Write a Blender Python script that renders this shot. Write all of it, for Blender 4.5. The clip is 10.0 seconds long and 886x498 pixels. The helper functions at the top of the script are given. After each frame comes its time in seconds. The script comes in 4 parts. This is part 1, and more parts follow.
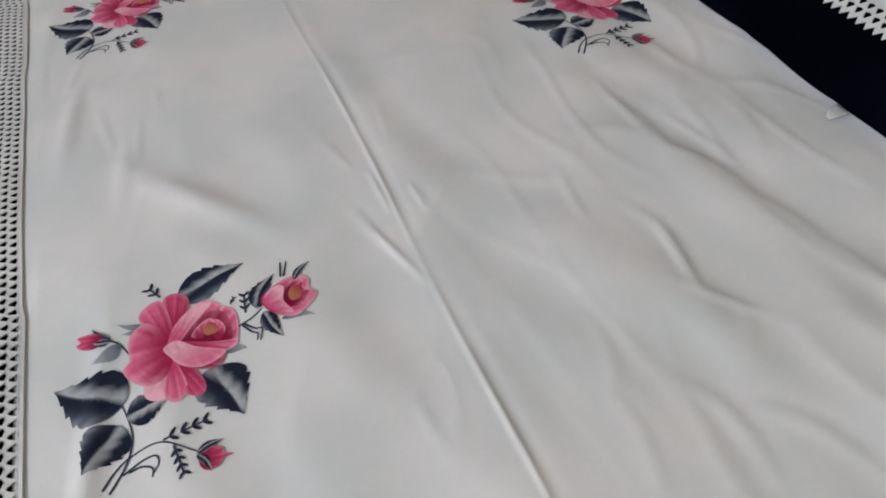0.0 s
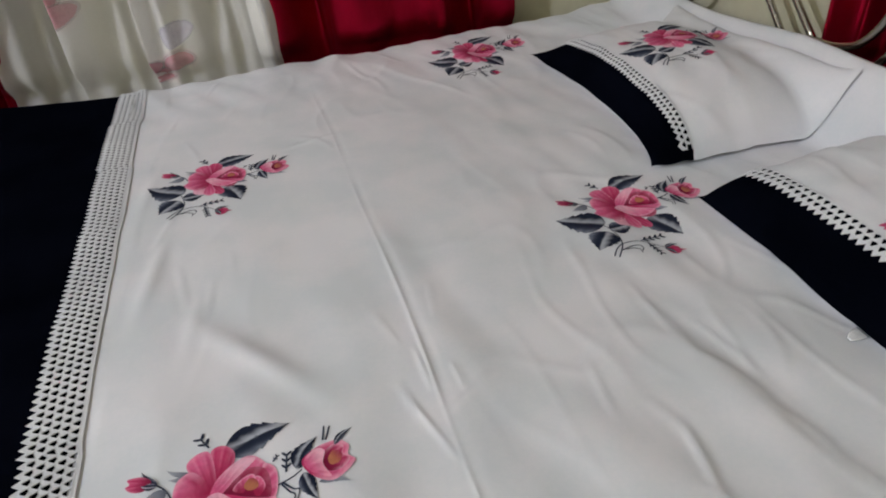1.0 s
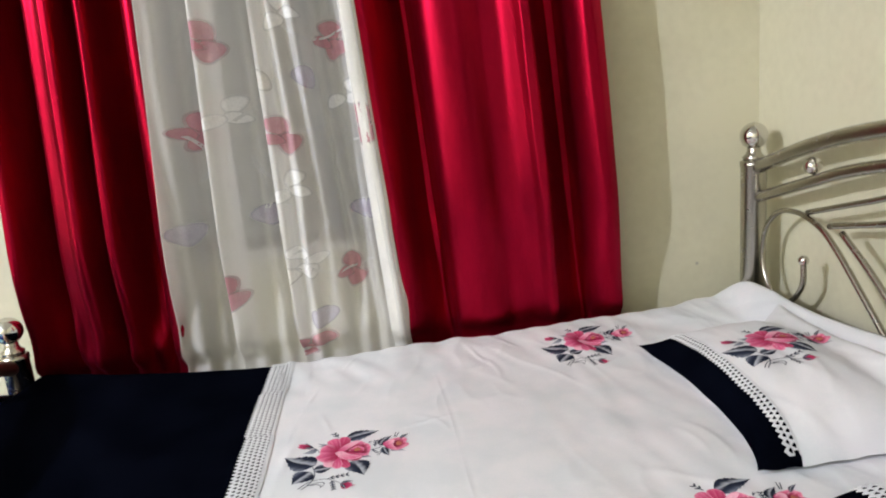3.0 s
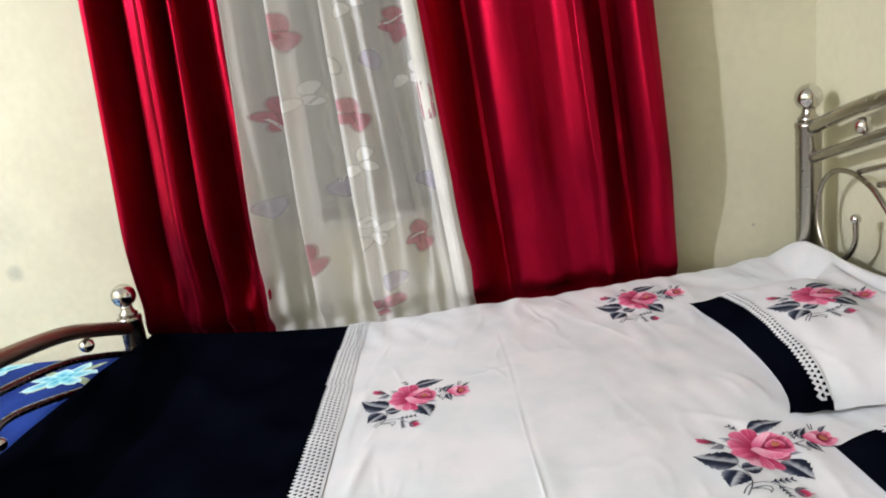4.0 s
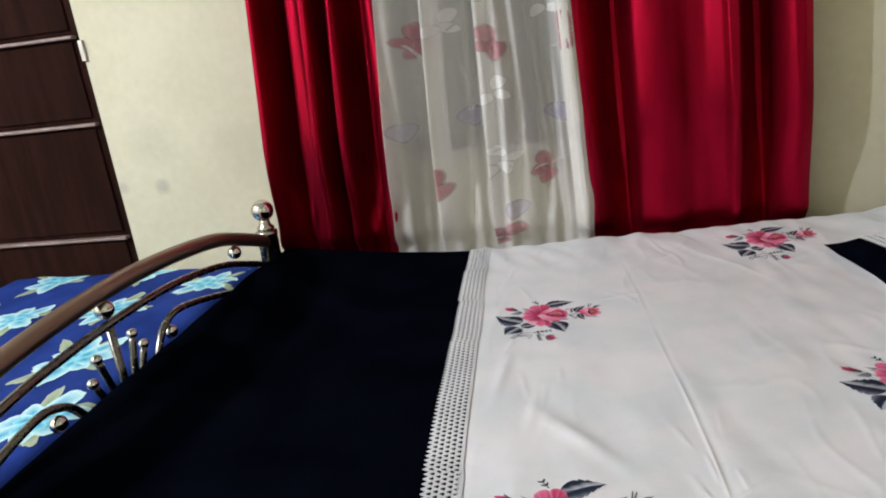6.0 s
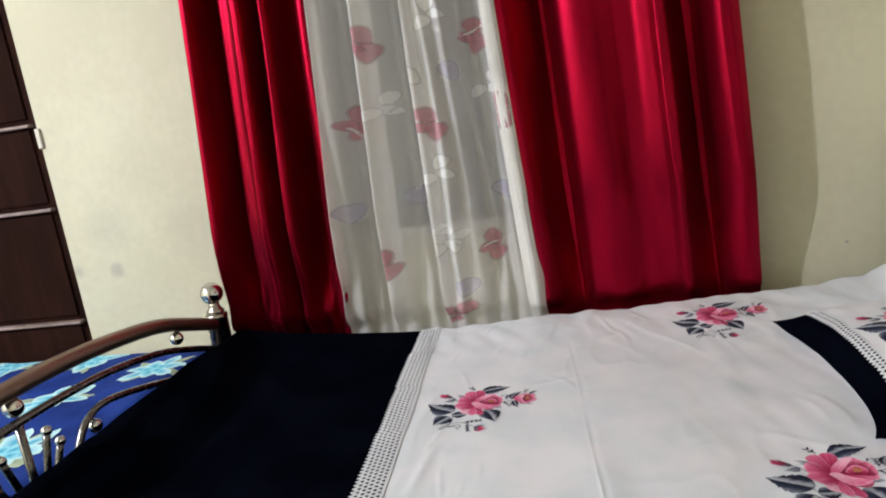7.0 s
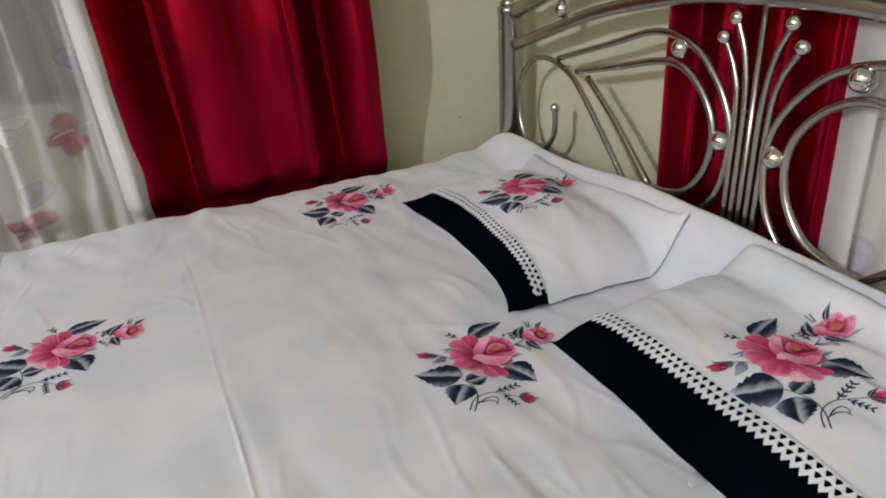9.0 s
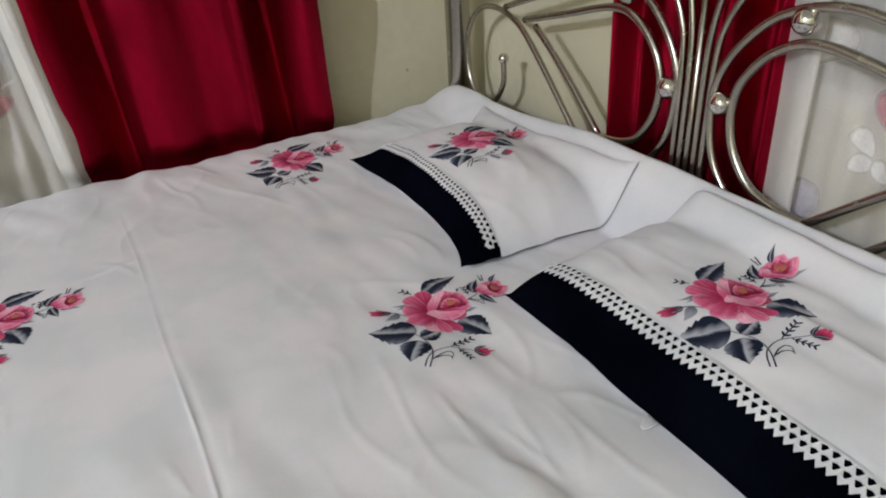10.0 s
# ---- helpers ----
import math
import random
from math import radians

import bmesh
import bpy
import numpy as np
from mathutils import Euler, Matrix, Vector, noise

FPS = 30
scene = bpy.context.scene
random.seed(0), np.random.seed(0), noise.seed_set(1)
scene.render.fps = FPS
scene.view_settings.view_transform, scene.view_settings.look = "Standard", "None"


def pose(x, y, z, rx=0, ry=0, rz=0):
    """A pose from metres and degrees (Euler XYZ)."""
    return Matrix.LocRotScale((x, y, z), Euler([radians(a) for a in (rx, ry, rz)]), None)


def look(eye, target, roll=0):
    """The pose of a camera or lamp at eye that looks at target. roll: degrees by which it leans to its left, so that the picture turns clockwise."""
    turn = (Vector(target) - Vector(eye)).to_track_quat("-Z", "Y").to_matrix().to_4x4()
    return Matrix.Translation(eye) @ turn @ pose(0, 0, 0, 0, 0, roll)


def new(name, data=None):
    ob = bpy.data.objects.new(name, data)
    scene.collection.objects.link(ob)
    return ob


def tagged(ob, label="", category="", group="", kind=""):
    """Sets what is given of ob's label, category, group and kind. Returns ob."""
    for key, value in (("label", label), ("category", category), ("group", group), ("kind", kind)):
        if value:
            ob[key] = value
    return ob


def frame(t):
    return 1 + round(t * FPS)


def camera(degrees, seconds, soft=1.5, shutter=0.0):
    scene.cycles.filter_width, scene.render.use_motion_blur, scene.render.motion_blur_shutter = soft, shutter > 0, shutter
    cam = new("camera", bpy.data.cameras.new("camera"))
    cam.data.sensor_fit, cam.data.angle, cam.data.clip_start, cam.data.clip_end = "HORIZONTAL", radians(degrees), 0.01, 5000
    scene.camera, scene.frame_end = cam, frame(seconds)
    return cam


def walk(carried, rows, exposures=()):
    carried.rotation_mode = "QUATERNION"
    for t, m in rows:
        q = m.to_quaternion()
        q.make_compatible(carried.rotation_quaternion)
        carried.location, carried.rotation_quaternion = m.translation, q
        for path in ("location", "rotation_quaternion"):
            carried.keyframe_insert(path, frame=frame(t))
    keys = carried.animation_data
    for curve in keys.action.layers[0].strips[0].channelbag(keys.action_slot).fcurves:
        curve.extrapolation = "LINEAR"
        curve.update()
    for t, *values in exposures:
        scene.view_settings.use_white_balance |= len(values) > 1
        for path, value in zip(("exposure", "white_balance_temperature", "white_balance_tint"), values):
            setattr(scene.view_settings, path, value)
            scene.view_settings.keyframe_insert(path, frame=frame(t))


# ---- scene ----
cam = camera(66.7, 10.0, soft=1.9)
PATH = [
    (0, (1.109, -1.669, 1.094), (1.407, -0.39, -0.415), -9.1),
    (0.5, (1.105, -1.686, 1.138), (1.484, -0.141, -0.074), -5.2),
    (1, (1.093, -1.701, 1.151), (1.423, -0.09, 0.013), -4.6),
    (1.5, (1.067, -1.728, 1.143), (1.181, -0.077, 0.021), -4.3),
    (2, (1.059, -1.747, 1.175), (1.103, 0.032, 0.261), -3.1),
    (2.5, (1.061, -1.775, 1.232), (1.098, 0.169, 0.763), -4.9),
    (2.7, (1.071, -1.779, 1.247), (1.173, 0.17, 0.812), -5.4),
    (3.8, (1.138, -1.918, 1.291), (1.122, 0.026, 0.824), -7.0),
    (4, (1.131, -1.943, 1.283), (1.001, -0.01, 0.788), -8.1),
    (4.5, (1.078, -1.969, 1.254), (0.916, -0.1, 0.561), -6.9),
    (5, (0.977, -2.001, 1.229), (0.917, -0.164, 0.439), -6.6),
    (5.5, (0.93, -2.044, 1.229), (0.711, -0.219, 0.441), -5.6),
    (5.7, (0.938, -2.045, 1.24), (0.631, -0.208, 0.512), -5.8),
    (7, (1.158, -1.962, 1.268), (0.792, -0.042, 0.844), -8.1),
    (7.5, (1.199, -1.92, 1.261), (1.091, 0.014, 0.763), -8.4),
    (8, (1.201, -1.822, 1.242), (1.405, 0.062, 0.602), -5.9),
    (8.5, (1.188, -1.742, 1.212), (1.629, 0.036, 0.41), -5.2),
    (9, (1.191, -1.708, 1.191), (1.83, -0.007, 0.355), -3.3),
    (9.5, (1.199, -1.691, 1.184), (1.964, -0.065, 0.307), -3.2),
    (10, (1.202, -1.697, 1.179), (1.935, -0.099, 0.224), -3.4),
]
walk(cam, [(t, look(eye, target, roll)) for t, eye, target, roll in PATH],
     [(0, 0.04), (1, 0.06), (1.6, 0.0), (2, 0.14), (2.5, 0.76), (4, 0.86), (4.5, 0.53), (5, 0.7), (5.5, 0.46), (7, 0.54), (7.5, 0.74), (8, 0.44), (9, 0.25), (10, 0.24)])

# ---- world, lamp ----
world = bpy.data.worlds.new("world")
scene.world = world
world.use_nodes = True
world.node_tree.nodes["Background"].inputs["Color"].default_value = (0.38, 0.38, 0.34, 1)
world.node_tree.nodes["Background"].inputs["Strength"].default_value = 0.13

LAMP = (-2.16, -2.55, 2.80)
bulb_light = bpy.data.lights.new("room_light", "POINT")
bulb_light.energy, bulb_light.color, bulb_light.shadow_soft_size = 263, (0.812, 0.849, 1.0), 0.05
new("room_light", bulb_light).location = LAMP


# ---- materials ----
def nodes_of(name):
    m = bpy.data.materials.new(name)
    m.use_nodes = True
    return m, m.node_tree.nodes, m.node_tree.links, m.node_tree.nodes["Principled BSDF"]


def mottled(name, c0, c1, scale, rough, bump=0.0, fine=60.0, metal=0.0, sheen=0.0, stretch=(1, 1, 1), fine_mix=0.25, dist=0.002):
    """Two colours blended by a broad and a fine noise, with a fine relief."""
    m, n, l, b = nodes_of(name)
    co = n.new("ShaderNodeTexCoord")
    mp = n.new("ShaderNodeMapping")
    mp.inputs["Scale"].default_value = stretch
    l.new(co.outputs["Object"], mp.inputs["Vector"])
    n1, n2 = n.new("ShaderNodeTexNoise"), n.new("ShaderNodeTexNoise")
    n1.inputs["Scale"].default_value, n1.inputs["Detail"].default_value = scale, 5
    n2.inputs["Scale"].default_value, n2.inputs["Detail"].default_value = fine, 3
    for k in (n1, n2):
        l.new(mp.outputs["Vector"], k.inputs["Vector"])
    mix = n.new("ShaderNodeMath")
    mix.operation = "MULTIPLY_ADD"
    mix.inputs[1].default_value = fine_mix
    l.new(n2.outputs["Fac"], mix.inputs[0])
    l.new(n1.outputs["Fac"], mix.inputs[2])
    ramp = n.new("ShaderNodeValToRGB")
    ramp.color_ramp.elements[0].position, ramp.color_ramp.elements[1].position = 0.38 + fine_mix / 2, 0.62 + fine_mix / 2
    ramp.color_ramp.elements[0].color, ramp.color_ramp.elements[1].color = (*c0, 1), (*c1, 1)
    l.new(mix.outputs[0], ramp.inputs["Fac"])
    l.new(ramp.outputs["Color"], b.inputs["Base Color"])
    b.inputs["Roughness"].default_value, b.inputs["Metallic"].default_value = rough, metal
    if sheen:
        b.inputs["Sheen Weight"].default_value = sheen
    if bump:
        bp = n.new("ShaderNodeBump")
        bp.inputs["Strength"].default_value, bp.inputs["Distance"].default_value = bump, dist
        l.new(n2.outputs["Fac"], bp.inputs["Height"])
        l.new(bp.outputs["Normal"], b.inputs["Normal"])
    return m


def woven(name, c0, c1, rough, thread=900.0, sheen=0.2, bump=0.15, spec=0.2):
    """Cotton cloth: a fine weave relief and faint cloudy tone."""
    m = mottled(name, c0, c1, 7.0, rough, 0.0, 180.0, sheen=sheen, fine_mix=0.15)
    n, l = m.node_tree.nodes, m.node_tree.links
    b = n["Principled BSDF"]
    b.inputs["Specular IOR Level"].default_value = spec
    co = n.new("ShaderNodeTexCoord")
    hs = []
    for d in ("X", "Y"):
        w = n.new("ShaderNodeTexWave")
        w.bands_direction = d
        w.inputs["Scale"].default_value, w.inputs["Distortion"].default_value = thread / 6.28, 0.6
        l.new(co.outputs["Object"], w.inputs["Vector"])
        hs.append(w)
    add = n.new("ShaderNodeMath")
    l.new(hs[0].outputs["Fac"], add.inputs[0])
    l.new(hs[1].outputs["Fac"], add.inputs[1])
    bp = n.new("ShaderNodeBump")
    bp.inputs["Strength"].default_value, bp.inputs["Distance"].default_value = bump, 0.0006
    l.new(add.outputs[0], bp.inputs["Height"])
    l.new(bp.outputs["Normal"], b.inputs["Normal"])
    return m


def printed(name, rough=0.85):
    """Dye on cloth: the colour laid down in the print, uneven by the weave."""
    m, n, l, b = nodes_of(name)
    at = n.new("ShaderNodeAttribute")
    at.attribute_name = "dye"
    co, nz = n.new("ShaderNodeTexCoord"), n.new("ShaderNodeTexNoise")
    nz.inputs["Scale"].default_value, nz.inputs["Detail"].default_value = 160, 4
    l.new(co.outputs["Object"], nz.inputs["Vector"])
    hs = n.new("ShaderNodeHueSaturation")
    mr = n.new("ShaderNodeMapRange")
    mr.inputs["To Min"].default_value, mr.inputs["To Max"].default_value = 0.78, 1.22
    l.new(nz.outputs["Fac"], mr.inputs["Value"])
    l.new(mr.outputs["Result"], hs.inputs["Value"])
    l.new(at.outputs["Color"], hs.inputs["Color"])
    l.new(hs.outputs["Color"], b.inputs["Base Color"])
    b.inputs["Roughness"].default_value = rough
    b.inputs["Specular IOR Level"].default_value = 0.15
    return m


def steel(name, c, rough):
    m, n, l, b = nodes_of(name)
    b.inputs["Metallic"].default_value = 1.0
    co, nz = n.new("ShaderNodeTexCoord"), n.new("ShaderNodeTexNoise")
    nz.inputs["Scale"].default_value, nz.inputs["Detail"].default_value = 45, 6
    l.new(co.outputs["Object"], nz.inputs["Vector"])
    mr = n.new("ShaderNodeMapRange")
    mr.inputs["To Min"].default_value, mr.inputs["To Max"].default_value = rough * 0.8, rough * 1.25
    l.new(nz.outputs["Fac"], mr.inputs["Value"])
    l.new(mr.outputs["Result"], b.inputs["Roughness"])
    ramp = n.new("ShaderNodeValToRGB")
    ramp.color_ramp.elements[0].color = (*[v * 0.9 for v in c], 1)
    ramp.color_ramp.elements[1].color = (*c, 1)
    l.new(nz.outputs["Fac"], ramp.inputs["Fac"])
    l.new(ramp.outputs["Color"], b.inputs["Base Color"])
    return m


def sheer_cloth(name):
    m, n, l, b = nodes_of(name)
    out = n["Material Output"]
    b.inputs["Base Color"].default_value = (0.90, 0.88, 0.84, 1)
    b.inputs["Roughness"].default_value = 0.6
    b.inputs["Sheen Weight"].default_value = 0.3
    tr, tl = n.new("ShaderNodeBsdfTransparent"), n.new("ShaderNodeBsdfTranslucent")
    tl.inputs["Color"].default_value = (0.8, 0.79, 0.76, 1)
    a, mixed = n.new("ShaderNodeMixShader"), n.new("ShaderNodeMixShader")
    a.inputs["Fac"].default_value = 0.25
    l.new(b.outputs[0], a.inputs[1])
    l.new(tl.outputs[0], a.inputs[2])
    co, nz, mr = n.new("ShaderNodeTexCoord"), n.new("ShaderNodeTexNoise"), n.new("ShaderNodeMapRange")
    nz.inputs["Scale"].default_value = 900
    l.new(co.outputs["Object"], nz.inputs["Vector"])
    mr.inputs["To Min"].default_value, mr.inputs["To Max"].default_value = 0.48, 0.78
    l.new(nz.outputs["Fac"], mr.inputs["Value"])
    l.new(mr.outputs["Result"], mixed.inputs["Fac"])
    l.new(tr.outputs[0], mixed.inputs[1])
    l.new(a.outputs[0], mixed.inputs[2])
    l.new(mixed.outputs[0], out.inputs["Surface"])
    return m


def satin(name, c0, c1):
    m = mottled(name, c0, c1, 9.0, 0.36, 0.0, 120.0, stretch=(1, 1, 0.25), fine_mix=0.2)
    b = m.node_tree.nodes["Principled BSDF"]
    b.inputs["Specular IOR Level"].default_value = 0.10
    b.inputs["Metallic"].default_value = 0.9
    return m


def pane_glass(name):
    m, n, l, b = nodes_of(name)
    b.inputs["Base Color"].default_value = (0.75, 0.78, 0.8, 1)
    b.inputs["Transmission Weight"].default_value = 1.0
    b.inputs["Roughness"].default_value = 0.25
    return m


def wall_paint(name, smudges=()):
    """Cream-green distemper with cloudy tone, brush relief and a few rubbed grey smudges."""
    m = mottled(name, (0.58, 0.55, 0.395), (0.65, 0.62, 0.455), 1.6, 0.75, 0.25, 38.0, fine_mix=0.3, dist=0.0015)
    n, l = m.node_tree.nodes, m.node_tree.links
    b = n["Principled BSDF"]
    last = b.inputs["Base Color"].links[0].from_socket
    co, nz = n.new("ShaderNodeTexCoord"), n.new("ShaderNodeTexNoise")
    nz.inputs["Scale"].default_value, nz.inputs["Detail"].default_value = 28, 4
    l.new(co.outputs["Object"], nz.inputs["Vector"])
    for x, y, z, r, dark in smudges:
        d, mr, mx = n.new("ShaderNodeVectorMath"), n.new("ShaderNodeMapRange"), n.new("ShaderNodeMix")
        d.operation = "DISTANCE"
        d.inputs[1].default_value = (x, y, z)
        l.new(co.outputs["Object"], d.inputs[0])
        mr.inputs["From Min"].default_value, mr.inputs["From Max"].default_value = r * 0.3, r
        mr.inputs["To Min"].default_value, mr.inputs["To Max"].default_value = dark, 0.0
        l.new(d.outputs["Value"], mr.inputs["Value"])
        k = n.new("ShaderNodeMath")
        k.operation = "MULTIPLY"
        l.new(mr.outputs["Result"], k.inputs[0])
        l.new(nz.outputs["Fac"], k.inputs[1])
        mx.data_type = "RGBA"
        l.new(k.outputs[0], mx.inputs["Factor"])
        l.new(last, mx.inputs["A"])
        mx.inputs["B"].default_value = (0.2, 0.2, 0.19, 1)
        last = mx.outputs["Result"]
    l.new(last, b.inputs["Base Color"])
    return m


WHITE = woven("white_cotton", (0.69, 0.715, 0.74), (0.785, 0.775, 0.798), 0.85, thread=3600, bump=0.08)
NAVY = woven("navy_cotton", (0.0010, 0.0014, 0.0032), (0.0020, 0.0026, 0.0056), 1.0, sheen=0.0, spec=0.0)
LACE = woven("lace_cotton", (0.64, 0.65, 0.67), (0.75, 0.755, 0.77), 0.9, thread=2400)
HEM_CLOTH = woven("hem_voile", (0.60, 0.585, 0.54), (0.72, 0.70, 0.66), 0.8, thread=2400)
PRINT = printed("dye_print")
VOILE_PRINT = printed("voile_print")
_n, _l = VOILE_PRINT.node_tree.nodes, VOILE_PRINT.node_tree.links
_mix, _tr = _n.new("ShaderNodeMixShader"), _n.new("ShaderNodeBsdfTransparent")
_at = _n.new("ShaderNodeAttribute")
_at.attribute_name = "dye"
_l.new(_at.outputs["Alpha"], _mix.inputs["Fac"])
_l.new(_tr.outputs[0], _mix.inputs[1])
_l.new(_n["Principled BSDF"].outputs[0], _mix.inputs[2])
_l.new(_mix.outputs[0], _n["Material Output"].inputs["Surface"])
RED = satin("red_satin", (0.275, 0.0028, 0.0195), (0.365, 0.0042, 0.026))
SHEER = sheer_cloth("sheer_voile")
STEEL = steel("stainless_steel", (0.47, 0.44, 0.39), 0.25)
CHROME = steel("polished_steel", (0.72, 0.70, 0.67), 0.09)
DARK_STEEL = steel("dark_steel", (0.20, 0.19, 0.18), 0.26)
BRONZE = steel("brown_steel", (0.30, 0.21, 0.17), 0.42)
WOOD = mottled("dark_door_wood", (0.012, 0.0042, 0.0028), (0.022, 0.0075, 0.0050), 3.0, 0.8, 0.25, 40.0, stretch=(9, 9, 0.8), fine_mix=0.3)
WOOD.node_tree.nodes["Principled BSDF"].inputs["Specular IOR Level"].default_value = 0.05
FRAME = mottled("window_frame_wood", (0.05, 0.03, 0.022), (0.08, 0.05, 0.035), 4.0, 0.5, 0.2, 50.0)
BLUE = woven("blue_bed_cotton", (0.009, 0.027, 0.16), (0.015, 0.042, 0.23), 0.9, sheen=0.0, spec=0.1)
TICKING = woven("mattress_ticking", (0.5, 0.49, 0.45), (0.58, 0.57, 0.52), 0.9)
PAINT = wall_paint("wall_paint", ((-0.43, 0.15, 0.845, 0.035, 0.9), (-0.585, 0.15, 0.85, 0.03, 0.6), (-0.42, 0.15, 1.0, 0.12, 0.25),
                                  (1.968, 0.15, 0.70, 0.007, 1.0), (-0.1, 0.15, 0.95, 0.15, 0.2)))
CEILING = mottled("ceiling_whitewash", (0.68, 0.67, 0.62), (0.74, 0.73, 0.68), 2.0, 0.9, 0.1, 50.0)
TILE = mottled("floor_tile", (0.10, 0.085, 0.07), (0.15, 0.13, 0.11), 3.0, 0.4, 0.05, 30.0)
GLASS = pane_glass("window_glass")


# ---- mesh helpers ----
def smooth(a, b, x):
    k = min(1.0, max(0.0, (x - a) / (b - a)))
    return k * k * (3 - 2 * k)


def made(name, verts, faces, material, parent=None, label="", dye=None, flat=False):
    me = bpy.data.meshes.new(name)
    me.from_pydata(verts, [], faces)
    me.update()
    if not flat:
        me.polygons.foreach_set("use_smooth", [True] * len(me.polygons))
    if dye is not None:
        at = me.color_attributes.new("dye", "FLOAT_COLOR", "POINT")
        at.data.foreach_set("color", np.array([(*c, 1.0)[:4] for c in dye], dtype=np.float32).ravel())
    me.materials.append(material)
    ob = new(name, me)
    if parent:
        ob.parent = parent
    if label:
        tagged(ob, label)
    return ob


def part(name, bm, material, parent=None, label=""):
    me = bpy.data.meshes.new(name)
    bm.to_mesh(me)
    bm.free()
    me.materials.append(material)
    ob = new(name, me)
    if parent:
        ob.parent = parent
    if label:
        tagged(ob, label)
    return ob


def boxes(*spans, bevel=0.0):
    """A bmesh of boxes, each (x0, x1, y0, y1, z0, z1)."""
    bm = bmesh.new()
    for x0, x1, y0, y1, z0, z1 in spans:
        m = Matrix.Translation(((x0 + x1) / 2, (y0 + y1) / 2, (z0 + z1) / 2)) @ Matrix.Diagonal((x1 - x0, y1 - y0, z1 - z0, 1))
        bmesh.ops.create_cube(bm, size=1, matrix=m)
    if bevel:
        bmesh.ops.bevel(bm, geom=bm.edges[:], offset=bevel, segments=2, affect="EDGES", profile=0.5)
    return bm


def spline(points, per=8):
    """A smooth line through the points."""
    p = [Vector(q) for q in points]
    p = [p[0] * 2 - p[1], *p, p[-1] * 2 - p[-2]]
    line = []
    for i in range(1, len(p) - 2):
        a, b, c, d = p[i - 1 : i + 3]
        for k in range(per):
            t = k / per
            line.append(0.5 * (2 * b + (c - a) * t + (2 * a - 5 * b + 4 * c - d) * t * t + (3 * b - 3 * c + d - a) * t ** 3))
    return line + [p[-2]]


def tube(name, points, radius, material, parent, label="", per=8, sides=10):
    """A bent round bar with closed ends."""
    line = spline(points, per) if len(points) > 2 else [Vector(q) for q in points]
    verts, faces, side = [], [], Vector((1, 0, 0))
    for i, p in enumerate(line):
        way = (line[min(i + 1, len(line) - 1)] - line[max(i - 1, 0)]).normalized()
        side = (side - way * side.dot(way)).normalized()
        up = way.cross(side)
        for k in range(sides):
            a = 2 * math.pi * k / sides
            verts.append(p + radius * (math.cos(a) * side + math.sin(a) * up))
    for i in range(len(line) - 1):
        for k in range(sides):
            j = (k + 1) % sides
            faces.append((i * sides + k, i * sides + j, (i + 1) * sides + j, (i + 1) * sides + k))
    faces.append(tuple(range(sides))[::-1])
    faces.append(tuple((len(line) - 1) * sides + k for k in range(sides)))
    return made(name, verts, faces, material, parent, label)


def turned(name, profile, x, y, material, parent, label="", sides=24):
    """A shape turned on a lathe: profile of (radius, height)."""
    verts, faces = [], []
    for r, z in profile:
        for k in range(sides):
            a = 2 * math.pi * k / sides
            verts.append((x + r * math.cos(a), y + r * math.sin(a), z))
    for i in range(len(profile) - 1):
        for k in range(sides):
            j = (k + 1) % sides
            faces.append((i * sides + k, i * sides + j, (i + 1) * sides + j, (i + 1) * sides + k))
    faces.append(tuple(range(sides))[::-1])
    faces.append(tuple((len(profile) - 1) * sides + k for k in range(sides)))
    return made(name, verts, faces, material, parent, label)


def ball(name, x, y, z, r, material, parent, label=""):
    prof = [(max(0.0015, r * math.sin(math.pi * i / 14)), z - r * math.cos(math.pi * i / 14)) for i in range(15)]
    return turned(name, prof, x, y, material, parent, label, 20)


def thing(name, label, category, group="", at=(0, 0, 0)):
    ob = new(name)
    ob.location = (0, 0, 0)
    return tagged(ob, label, category, group)


# ---- room ----
WEST, EAST, SOUTH, NORTH, TOP, T = -3.4, 2.16, -4.4, 0.15, 3.0, 0.14
WIN = (0.22, 1.42, 0.86, 2.10)      # window in the north wall: x, x, z, z
WIN2 = (-1.55, -0.72, 0.86, 2.10)   # window in the east wall: y, y, z, z
DOOR = (-1.45, -0.60, 0.0, 2.05)


def structure(name, bm, material, label):
    return tagged(part(name, bm, material), label, name.split("_")[0], kind="structure")


structure("floor", boxes((WEST - T, EAST + T, SOUTH - T, NORTH + T, -0.12, 0.0)), TILE, "grey-brown tiled bedroom floor")
structure("ceiling", boxes((WEST - T, EAST + T, SOUTH - T, NORTH + T, TOP, TOP + 0.12)), CEILING, "whitewashed bedroom ceiling")
structure("wall_north", boxes((WEST - T, DOOR[0], NORTH, NORTH + T, 0, TOP), (DOOR[0], DOOR[1], NORTH, NORTH + T, DOOR[3], TOP),
                              (DOOR[1], WIN[0], NORTH, NORTH + T, 0, TOP), (WIN[0], WIN[1], NORTH, NORTH + T, 0, WIN[2]),
                              (WIN[0], WIN[1], NORTH, NORTH + T, WIN[3], TOP), (WIN[1], EAST + T, NORTH, NORTH + T, 0, TOP)),
          PAINT, "cream-green painted wall with rubbed smudges")
